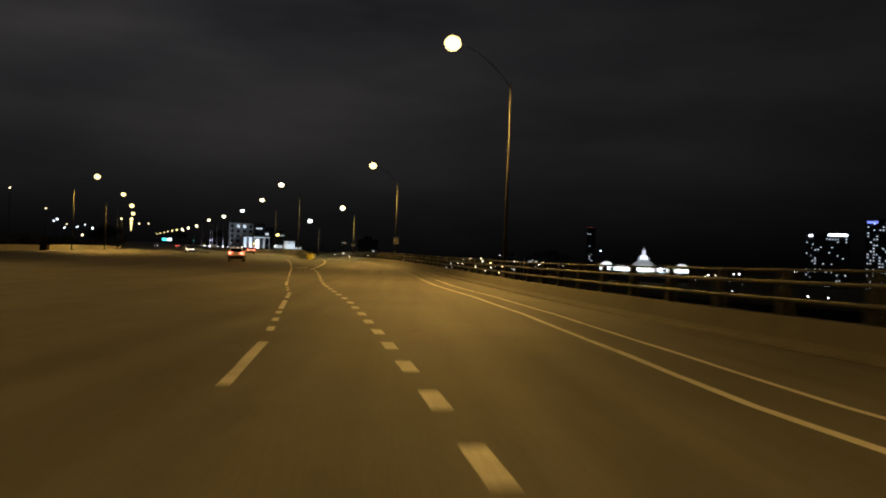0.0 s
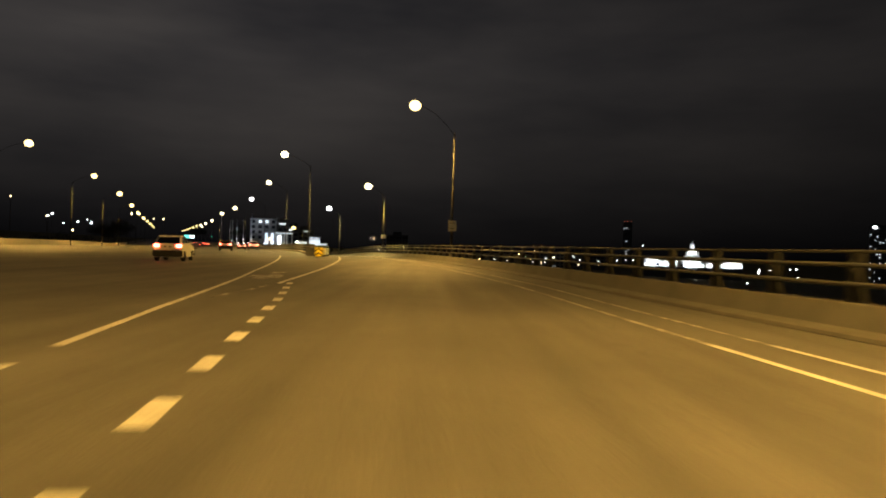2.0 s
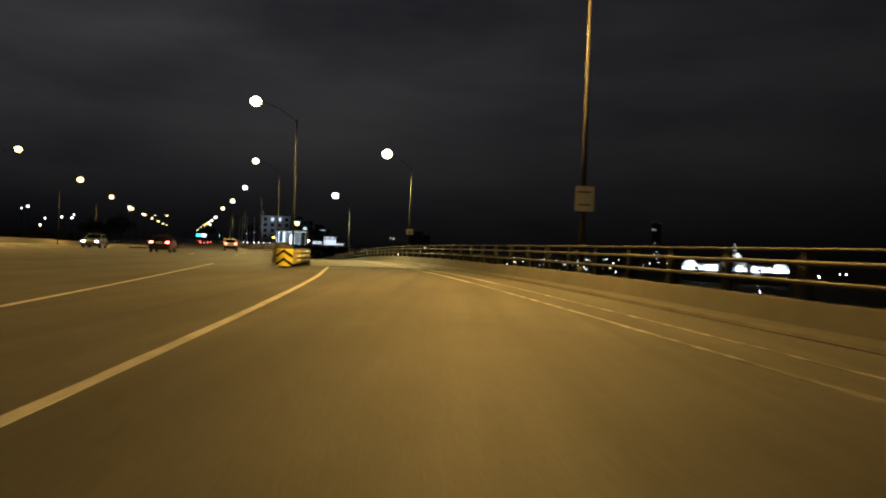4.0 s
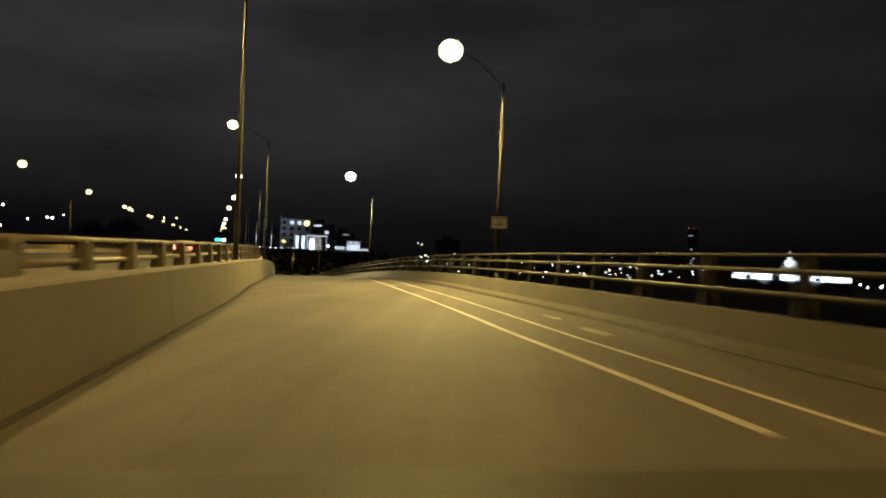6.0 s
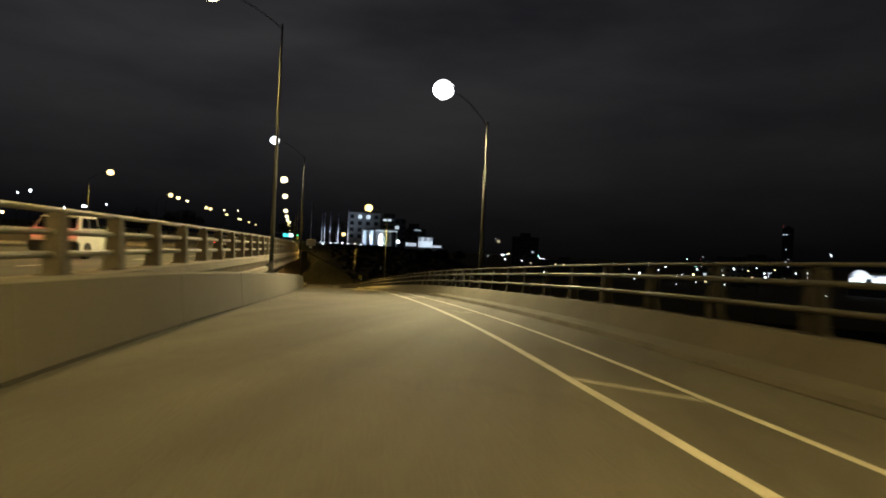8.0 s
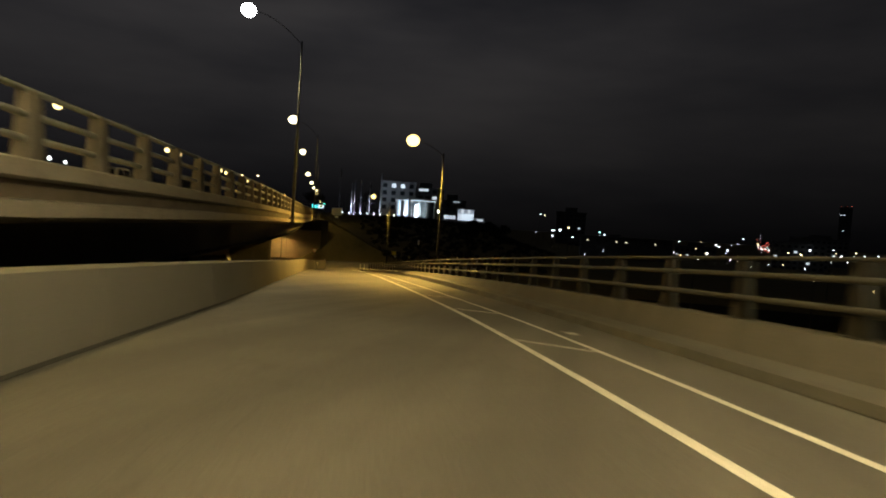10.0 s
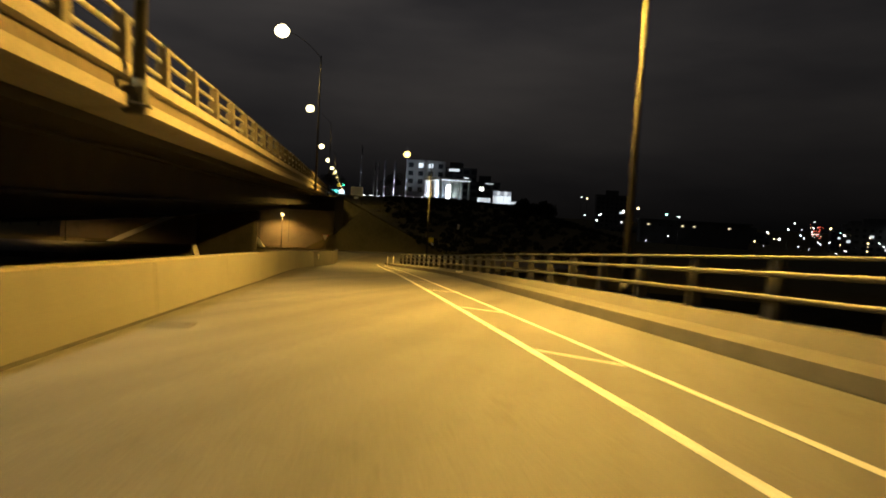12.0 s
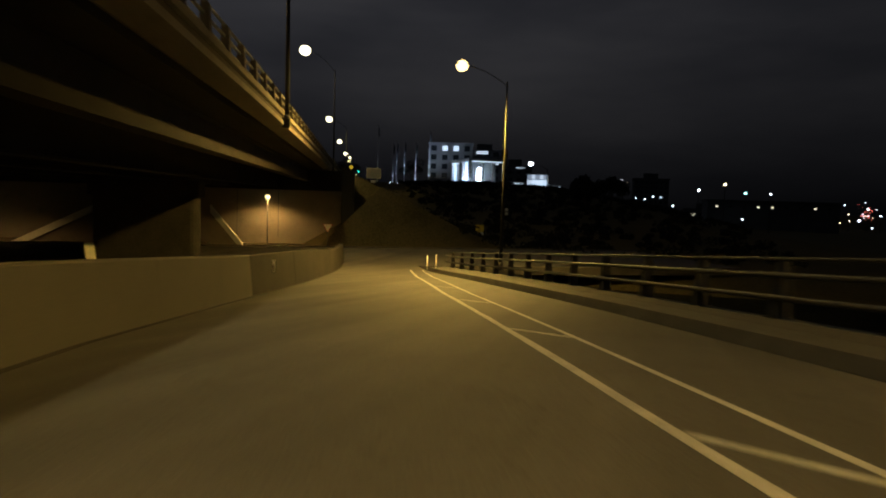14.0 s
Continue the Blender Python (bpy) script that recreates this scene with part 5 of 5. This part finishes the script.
# flagpoles lit from the ground
for x, y, h in ((-129.2, 450.1, 15), (-128.0, 450.5, 15.6), (-125.4, 451.4, 16), (-121.6, 452.6, 15.6), (-117.0, 454.1, 20), (-134.3, 448.2, 21)):
    b = on_ground(x, y)
    s = thing("flagpole", "tall white flagpole lit from below", "flagpole", Matrix.Translation(b), "flagpoles")
    bm = bmesh.new()
    tube(bm, (0, 0, 0), (0, 0, 0.3), 0.22, n=10)
    tube(bm, (0, 0, 0.3), (0, 0, h), 0.12, 0.06, n=10)
    part("pole", bm, WHITE_STONE, s, smooth=True)
    bm = bmesh.new()
    bmesh.ops.create_uvsphere(bm, u_segments=10, v_segments=6, radius=0.14, matrix=Matrix.Translation((0, 0, h + 0.1)))
    part("finial", bm, CHROME, s)
    bm = bmesh.new()
    rows = []
    for k in range(8):
        f = k / 7
        rows.append([bm.verts.new((0.1 + 0.5 * f + 0.08 * math.sin(f * 9 + q), 0.12 * math.sin(f * 7 + q * 0.6), h - 0.4 - q * 0.5 - f * 0.9)) for q in range(7)])
    for a, c in zip(rows, rows[1:]):
        for i in range(6):
            bm.faces.new((a[i], a[i + 1], c[i + 1], c[i]))
    bmesh.ops.solidify(bm, geom=bm.faces[:], thickness=0.01)
    part("flag", bm, DARK_WALL, s, "limp dark flag")
    f = thing("floodlight", "ground floodlight glowing white at a flagpole foot", "floodlight", Matrix.Translation(b + Vector((0.5, -1.0, 0))), "floodlights")
    part("housing", boxed(-0.25, 0.25, -0.2, 0.2, -0.2, 0.25, 0.03), SIGN_BLACK, f)
    part("lens", boxed(-0.22, 0.22, -0.225, -0.205, 0.0, 0.24), FLOOD, f)
for x, y in ((-127.3, 450.8), (-118.6, 453.4)):
    data = bpy.data.lights.new("flag_floodlight", "SPOT")
    data.energy, data.color, data.spot_size, data.spot_blend, data.shadow_soft_size = 4200, (0.75, 0.85, 1.0), radians(100), 0.6, 0.3
    ob = new("flag_floodlight", data)
    ob.matrix_basis = look(on_ground(x, y - 4, 0.4), on_ground(x, y + 2, 9))
s = thing("small_sign", "small pair of white plates on a thin post", "sign", Matrix.Translation(on_ground(-67.1, 328.2)) @ pose(0, 0, 0, 0, 0, 12))
zt = max(1.2, -10.4 - ground_z(-67.1, 328.2))
part("post", boxed(-0.04, 0.04, 0.01, 0.06, -0.4, zt + 0.6), STEEL, s)
part("plate", boxed(-0.22, 0.22, -0.01, 0.0, zt + 0.1, zt + 0.55, 0.003), SIGN_WHITE, s)
part("plate", boxed(-0.22, 0.22, -0.01, 0.0, zt - 0.45, zt - 0.05, 0.003), SIGN_WHITE, s)
street_lamp(on_ground(-63.2, 346.3, -0.3), 14, 1.0 - ground_z(-63.2, 346.3), 2.9, 0.7, "white", False)
street_lamp(on_ground(-150.0, 465.0, -0.3), 20, 10.5, 2.0, 0.8, "pale", False)

# ---------------------------------------------------------------- skyline


def tower(at, heading, w, d, h, cols, rows, lit, seed, label, warm=False, crown=None):
    t = thing("tower_block", label, "building", Matrix.Translation(at) @ pose(0, 0, 0, 0, 0, heading))
    bm = bmesh.new()
    box(bm, -w / 2, w / 2, 0, d, -8, h)
    box(bm, -w / 2 - 0.4, w / 2 + 0.4, -0.4, d + 0.4, h, h + 0.9)
    box(bm, -w / 5, w / 5, d * 0.3, d * 0.7, h + 0.9, h + 4)
    part("wall", bm, DARK_WALL, t)
    cw, rh = w / cols, h / rows
    windows(t, lambda c, r: Matrix.Translation((-w / 2 + (c + 0.5) * cw, -0.004, (r + 0.2) * rh)), cols, rows, cw * 0.5, rh * 0.42, WIN_DARK, WIN_WARM if warm else WIN_CITY, lit, seed)
    if crown:
        x0, x1, mat = crown
        part("roof_sign", boxed(x0 * w, x1 * w, -0.9, -0.45, h - 1.2, h + 1.0, 0.05), mat, t, "lit sign band along the roof edge")
    return t


tower(Vector((431, 638, -20)), -33, 34, 22, 53, 14, 19, 0.16, 3, "office tower with a white lit sign along its roof", crown=(-0.08, 0.42, ROOF_SIGN))
tower(Vector((416, 648, -20)), -33, 8, 14, 52, 4, 19, 0.14, 8, "slim office tower with scattered lit windows", crown=(-0.2, 0.25, ROOF_SIGN))
tower(Vector((468, 612, -20)), -33, 30, 24, 66, 12, 22, 0.34, 4, "office tower with bright lit floors", crown=(-0.5, -0.2, WIN_BLUE))
block = tower(Vector((378, 1304, -15)), -17, 17, 16, 74, 4, 18, 0.10, 21, "tall dark apartment tower with a few lit windows", crown=None)
for x in (-7.6, 0.5, 7.6):
    bm = bmesh.new()
    tube(bm, (x, 0.6, 74.9), (x, 0.6, 76.0), 0.12, n=6)
    mast = part("light_mast", bm, STEEL, block)
    bm = bmesh.new()
    bmesh.ops.create_icosphere(bm, subdivisions=1, radius=0.32, matrix=Matrix.Translation((x, 0.6, 76.7)))
    part("warning_light", bm, FAR_RED, mast, "red warning light on the roof")
tower(Vector((190, 830, -16)), -12, 44, 18, 20, 10, 5, 0.03, 31, "low dark office block")
tower(Vector((92, 565, -16)), -13, 26, 16, 15, 8, 5, 0.03, 32, "low dark office block near the river")
tower(Vector((-34, 640, -10)), 4, 20, 14, 20, 7, 7, 0.09, 18, "apartment block with scattered lit windows")

annex = tower(Vector((-97, 520, -3)), 8, 15, 10, 12.5, 4, 4, 0.14, 61, "dark office block behind the pavilion with a lit roof edge")
part("roof_sign", boxed(0.6, 4.4, -0.6, -0.45, 12.4, 12.75, 0.03), WIN_CITY, annex, "thin lit band along the roof edge")
for x, y, z, w, h, seed in ((-27, 604, -16, 16, 7, 51), (-5, 633, -16, 22, 9, 52), (144, 757, -18, 26, 14, 53), (98, 583, -17, 14, 6, 54), (60, 700, -17, 30, 8, 55), (140, 700, -19, 26, 9, 56)):
    tower(Vector((x, y, z)), -10, w, 12, h, max(4, int(w / 3.4)), max(2, int(h / 3.2)), 0.22, seed, "low building with a few dim lit windows across the river", warm=seed % 2 == 0)

shed = thing("low_building", "long low dark building with a row of small lit windows", "building", Matrix.Translation((-10, 428, -8.5)) @ pose(0, 0, 0, 0, 0, 3))
part("wall", boxed(-17, 17, 0, 9, -14, 5.0, 0.05), DARK_WALL, shed)
part("roof", boxed(-17.6, 17.6, -0.6, 9.6, 5.003, 5.5, 0.04), DARK_WALL, shed)
windows(shed, lambda c, r: Matrix.Translation((-14.5 + c * 3.6, -0.004, 3.4)), 9, 1, 0.7, 0.45, WIN_DARK, WIN_WARM, 1.0, 90, cells={(0, 0), (3, 0), (4, 0), (7, 0)})

D = Matrix.Translation((235, 628, -17.4)) @ pose(0, 0, 0, 0, 0, -21) @ Matrix.Scale(0.836, 4)
hall = thing("domed_hall", "wide white floodlit hall with a hipped roof and lantern", "building", D)
part("long_wing", boxed(-50, 50, 0, 22, 8.0, 14.2, 0.1), WHITE_STONE, hall)
part("plinth", boxed(-50.2, 50.2, -0.2, 22, -8, 7.997, 0.1), DARK_WALL, hall, "dark unlit lower storey")
part("parapet", boxed(-50.4, 50.4, -0.4, 0.6, 14.203, 14.8, 0.05), WHITE_STONE, hall)
for s in (-1, 1):
    bm = bmesh.new()
    arch = [(s * 42 + 7.2 * math.cos(a), 14.21 + 4.6 * math.sin(a) ** 1.4) for a in np.linspace(0, math.pi, 15)]
    prism(bm, arch, -1, 14, "y")
    part("vaulted_roof", bm, WHITE_STONE, hall, "floodlit curved roof over the end bay")
bm = bmesh.new()
low = [bm.verts.new(p) for p in ((-15, -4, 14.81), (15, -4, 14.81), (15, 22, 14.81), (-15, 22, 14.81))]
high = [bm.verts.new(p) for p in ((-5.4, 3.6, 21.99), (5.4, 3.6, 21.99), (5.4, 14.4, 21.99), (-5.4, 14.4, 21.99))]
for i in range(4):
    bm.faces.new((low[i], low[(i + 1) % 4], high[(i + 1) % 4], high[i]))
bm.faces.new(high)
bm.faces.new(low[::-1])
part("hipped_roof", bm, WHITE_STONE, hall, "floodlit hipped roof under the lantern")
part("centre_block", boxed(-15, 15, -4, -0.45, 8.0, 14.8, 0.1), WHITE_STONE, hall)
part("centre_plinth", boxed(-15, 15, -4, -0.25, -8, 7.997, 0.1), DARK_WALL, hall)
part("tower_stage", boxed(-4.8, 4.8, 4.2, 13.8, 22.003, 27, 0.1), WHITE_STONE, hall)
bm = bmesh.new()
tube(bm, (0, 9, 27.003), (0, 9, 33), 2.6, 2.4, n=16)
tube(bm, (0, 9, 33), (0, 9, 34.6), 2.9, 1.2, n=16)
tube(bm, (0, 9, 34.6), (0, 9, 36.4), 0.9, 0.7, n=12)
part("lantern", bm, WHITE_STONE, hall)
for s in (-1, 1):
    for y0 in (2.4, 15.6):
        bm = bmesh.new()
        tube(bm, (s * 6.4, y0, 22.003), (s * 6.4, y0, 24.2), 0.5, 0.3, n=8)
        tube(bm, (s * 6.4, y0, 24.2), (s * 6.4, y0, 25.6), 0.3, 0.05, n=8)
        part("pinnacle", bm, WHITE_STONE, hall)
for k in range(24):
    x = -48.3 + k * 4.2
    y0 = -4.003 if abs(x) < 15 else -0.003
    tall = 11.2 + (k * 37 % 11) * 0.18
    half = 1.2 + (k * 53 % 7) * 0.1
    if abs(abs(x) - 15.6) < 1.8:
        continue
    part("window", boxed(x - half, x + half, y0 - 0.2, y0, 8.8, tall), HALL_GLOW if k not in (3, 9, 17) else WIN_DARK, hall)
    part("window_hood", boxed(x - half - 0.15, x + half + 0.15, y0 - 0.5, y0, tall + 0.003, tall + 0.4, 0.05), WHITE_STONE, hall)
for x, y, e, aim in ((-40, -10, 6500, 15), (-21, -10, 6000, 12), (0, -16, 10000, 17), (21, -10, 6000, 12), (40, -10, 6500, 15), (0, -10, 9000, 30)):
    data = bpy.data.lights.new("hall_floodlight", "SPOT")
    data.energy, data.color, data.spot_size, data.spot_blend, data.shadow_soft_size = e, (0.88, 0.95, 1.0), radians(84), 0.6, 0.5
    ob = new("hall_floodlight", data)
    ob.parent = hall
    ob.matrix_basis = look((x, y, 8.1 if aim < 30 else 20.5), (x, 2, aim))

board = thing("lit_sign", "small amber lit sign board on two posts near the river", "sign", Matrix.Translation((9.9, 385.8, -13.4)) @ pose(0, 0, 0, 0, 0, -14))
part("panel", boxed(-1.4, 1.4, 0.0, 0.12, -0.5, 0.5, 0.02), SIGN_BLACK, board)
for x0, x1, z0, z1 in ((-1.25, 0.3, 0.08, 0.36), (0.45, 1.2, 0.08, 0.3), (-0.8, 1.1, -0.36, -0.1)):
    part("bar", boxed(x0, x1, -0.03, -0.004, z0, z1), AMBER, board, "glowing amber bar")
for x in (-1.0, 1.0):
    part("post", boxed(x - 0.06, x + 0.06, 0.13, 0.25, -8.0, 0.4, 0.01), POLE, board)

# scattered lamps of the town, by district: x, y, height of the lamp, colour
LENSES = {"W": FAR_WARM, "w": FAR_WHITE, "r": FAR_RED, "t": FAR_TEAL}
DISTRICTS = {
    "riverside": [(17, 299, -3.4, "W"), (26, 281, -3.5, "w"), (27, 249, -4.5, "w"), (26, 249, -9.9, "W"), (1, 257, -5.6, "W"), (7, 255, -6.2, "W"), (-13, 258, -5.6, "w"), (39, 163, -4.0, "w"), (45, 161, -4.6, "w"), (56, 155, -4.2, "w"), (27, 198, -2.9, "w"), (20, 133, -2.4, "W"), (67, 124, -5.1, "w"), (68, 126, -5.2, "w"), (55, 106, -3.4, "w"), (65, 101, -3.6, "w"), (67, 99, -3.7, "w"), (73, 95, -6.0, "w"), (127, 238, -6.5, "w"), (133, 290, -7.2, "w")],
    "far_bank": [(86, 830, -5.2, "W"), (102, 828, -8.8, "w"), (122, 824, 0.3, "w"), (136, 821, 2.2, "w"), (136, 825, -6.8, "w"), (159, 789, -12.2, "w"), (170, 812, -11.8, "w"), (215, 798, -8.7, "w"), (224, 795, -7.5, "w"), (232, 792, -7.5, "w"), (114, 467, -8.0, "w"), (241, 788, 9.7, "w"), (142, 649, -10.4, "w"), (36, 500, -4.2, "w"), (66, 546, -2.9, "W"), (63, 466, -5.5, "W"), (82, 483, -4.4, "W"), (214, 418, -10.9, "w"), (370, 595, -4.9, "w"), (379, 614, -5.2, "w")],
    "slope": [(-48, 552, 5.6, "W"), (-51, 557, 6.5, "w"), (-41, 522, -2.5, "w"), (-42, 526, -5.2, "w"), (-31, 502, -5.1, "w"), (-19, 480, -3.4, "w"), (-7, 469, -4.3, "w"), (-1, 457, -6.6, "w"), (1, 459, -9.1, "w"), (4, 456, -9.9, "W"), (-6, 418, -12.7, "w"), (19, 473, -12.6, "w"), (43, 508, -6.6, "w"), (-42, 402, -11.6, "w"), (-31, 391, -12.9, "W"), (-31, 367, -0.8, "W"), (-21, 405, -1.6, "t"), (-20, 381, -2.2, "w"), (-34, 384, -1.6, "w"), (-29, 393, -12.7, "r")],
    "left_bank": [(-75, 130, 10.6, "W"), (-93, 177, 9.0, "W"), (-102, 206, 5.8, "W"), (-111, 235, 2.7, "W"), (-137, 267, 8.0, "w"), (-139, 273, 8.9, "w"), (-125, 273, 5.8, "w"), (-142, 296, 6.6, "w"), (-144, 307, 7.9, "w"), (-146, 293, 5.9, "w"), (-151, 362, 12.8, "W"), (-158, 404, 11.7, "W"), (-156, 413, 12.2, "W"), (343, 660, -10.5, "w"), (347, 657, -10.2, "w"), (336, 680, -14.4, "w"), (360, 753, -14.3, "w"), (309, 653, -14.3, "w"), (318, 649, -12.1, "w")],
}
DISTRICTS["quay"] = [(-46, 455, -3.0, "w"), (-40, 470, -2.2, "w"), (-12, 440, -7.4, "W"), (-8, 436, -9.2, "w"), (9, 452, -7.8, "w"), (15, 470, -3.4, "w"), (24, 480, -6.2, "W"), (31, 492, -8.4, "w"), (47, 505, -3.0, "w"), (58, 520, -9.0, "w"), (70, 540, -5.6, "w"), (96, 560, -4.4, "w"), (104, 575, -8.2, "W"), (118, 590, -3.6, "w"), (126, 600, -7.0, "w")]
scatter = random.Random(19)
DISTRICTS["red_tree"] = [(150 + scatter.gauss(0, 3.4), 855 + scatter.uniform(-4, 4), -6.5 + scatter.gauss(0, 3.4), scatter.choice("rrrrrWWw")) for _ in range(30)]
DISTRICTS["terraces"] = [(x, 455 + 0.9 * x + scatter.uniform(-25, 45), scatter.uniform(-13, -4), scatter.choice("wwwwWWt")) for x in (scatter.uniform(-30, 150) for _ in range(46))]
sizes = random.Random(77)
for district, lamps in DISTRICTS.items():
    for x, y, z, c in lamps:
        far = math.hypot(x + 25, y - 90)
        r = (0.08 + far * (0.0009 if c != "r" else 0.0008)) * (sizes.uniform(0.35, 0.95) if district != "left_bank" else sizes.uniform(0.75, 1.3))
        if district in ("terraces", "red_tree"):
            r *= 0.65
        g = min(ground_z(x, y), z - 1.5)
        s = thing("distant_lamp", {"W": "distant warm street lamp on a pole", "w": "distant white street lamp on a pole", "r": "distant red light on a pole", "t": "distant teal street lamp on a pole"}[c], "street lamp", Matrix.Translation((x, y, g)), "lamps of the town")
        bm = bmesh.new()
        tube(bm, (0, 0, 0), (0, 0, z - g), 0.10, 0.06, n=6)
        part("pole", bm, POLE, s)
        bm = bmesh.new()
        bmesh.ops.create_icosphere(bm, subdivisions=1, radius=r, matrix=Matrix.Translation((0, 0, z - g)))
        part("globe", bm, LENSES[c], s)

# ---------------------------------------------------------------- trees and scrub


def leaves(bm, centre, size, count, leaf, rnd, flat=0.8):
    """Loose leaf quads thickest near the rim of an uneven clump."""
    for _ in range(count):
        d = Vector((rnd.gauss(0, 1), rnd.gauss(0, 1), rnd.gauss(0, 1) * flat)).normalized()
        k = size * (0.45 + 0.55 * rnd.random() ** 0.5) * (0.8 + 0.35 * noise.noise(d * 2.0 + centre * 0.3))
        c = centre + Vector((d.x * k, d.y * k, d.z * k * flat))
        a = Vector((rnd.gauss(0, 1), rnd.gauss(0, 1), rnd.gauss(0, 1))).normalized() * leaf * rnd.uniform(0.6, 1.3)
        b = a.orthogonal().normalized() * leaf * 0.6
        bm.faces.new([bm.verts.new(c + p) for p in (-a, b, a, -b)])


def tree(at, h, spread, seed, label="dark leafy tree against the night sky"):
    rnd = random.Random(seed)
    t = thing("tree", label, "tree", Matrix.Translation(at), "trees")
    bm = bmesh.new()
    tube_path(bm, [(0, 0, -0.4), (0.1, 0, h * 0.25), (-0.1, 0.1, h * 0.5), (0.1, 0, h * 0.8)], 0.2, 8, [0.26, 0.2, 0.13, 0.05])
    tips = []
    for k in range(7):
        a = k * 2.4 + rnd.random()
        z0 = h * rnd.uniform(0.3, 0.6)
        tip = Vector((math.cos(a) * spread * 0.6, math.sin(a) * spread * 0.6, z0 + h * rnd.uniform(0.12, 0.3)))
        tube_path(bm, [(0, 0, z0), tip * 0.5 + Vector((0, 0, z0 * 0.5 + 0.3)), tip], 0.06, 6, [0.09, 0.06, 0.03])
        tips.append(tip)
    part("trunk", bm, BARK, t)
    bm = bmesh.new()
    for tip in tips + [Vector((0, 0, h * 0.85)), Vector((0.4, 0.3, h * 0.7))]:
        leaves(bm, tip, spread * rnd.uniform(0.4, 0.6), 260, 0.22, rnd)
    part("crown", bm, LEAF, t)
    return t


for k, (x, y, h, w) in enumerate(((-56, 338, 4, 2.5), (-52, 345, 5, 3), (-57, 352, 4.5, 2.5), (-60, 400, 5, 3), (-62, 470, 6, 3.5), (-110, 500, 12, 6), (-140, 505, 13, 6), (-160, 480, 12, 6))):
    tree(on_ground(x, y), h, w, 40 + k)
for k, (x, y, h, w) in enumerate(((-78, 60, 9, 6), (-84, 90, 10, 6), (-92, 122, 11, 7), (-98, 150, 10, 6), (-108, 182, 11, 7), (-116, 210, 12, 7), (-124, 240, 12, 7), (-134, 270, 13, 7), (-140, 300, 12, 7), (-152, 335, 13, 7), (-164, 372, 14, 7), (-178, 410, 14, 7))):
    tree(Vector((x, y, ground_z(x, y))), h, w, 70 + k)

rnd = random.Random(11)
bm = bmesh.new()
for _ in range(2200):
    x, y = rnd.uniform(-112, -34), rnd.uniform(293, 440)
    right = (x - main_x(y)) * 0.92
    if y > 412:
        continue
    if right < 13.5 + rnd.uniform(0, 1.5) or right > 62:
        continue
    s = rnd.uniform(0.5, 1.2)
    leaves(bm, on_ground(x, y, s * 0.35), s, 60, 0.20, rnd, 0.7)
tagged(finish("scrub", bm, LEAF), "dark low scrub covering the hillside", "bushes", kind="stuff")
bm = bmesh.new()
for _ in range(9000):
    y = rnd.uniform(298, 420)
    r = rnd.uniform(1.2, 15)
    p = main(y, r)
    p.z = ground_z(p.x, p.y) - 0.05
    a = rnd.uniform(0, math.tau)
    d = Vector((math.cos(a), math.sin(a), 0)) * 0.05
    tip = p + Vector((rnd.gauss(0, 0.08), rnd.gauss(0, 0.08), rnd.uniform(0.2, 0.45)))
    bm.faces.new((bm.verts.new(p - d), bm.verts.new(p + d), bm.verts.new(tip)))
tagged(finish("grass_tufts", bm, GRASS), "tufts of dry grass on the embankment slope", "grass", kind="stuff")

# low houses on the left bank
for k, (x, y, w, h) in enumerate(((-128, 200, 14, 7), (-140, 238, 16, 8), (-118, 160, 12, 6), (-155, 290, 16, 9))):
    b = Vector((x, y, ground_z(x, y)))
    s = thing("house", "dark pitched-roof house beyond the bridge with a lit window", "house", Matrix.Translation(b) @ pose(0, 0, 0, 0, 0, 55), "houses")
    part("wall", boxed(-w / 2, w / 2, 0, 9, -3, h * 0.65), OLD_CONCRETE, s)
    bm = bmesh.new()
    prism(bm, [(-0.4, h * 0.65 + 0.003), (9.4, h * 0.65 + 0.003), (4.5, h)], -w / 2 - 0.4, w / 2 + 0.4, "x")
    part("roof", bm, DARK_WALL, s)
    windows(s, lambda c, r, w=w: Matrix.Translation((-w / 2 + 2 + c * 3.2, -0.004, 1.0)), 4, 1, 1.2, 1.3, WIN_DARK, WIN_WARM, 0.3, 60 + k)
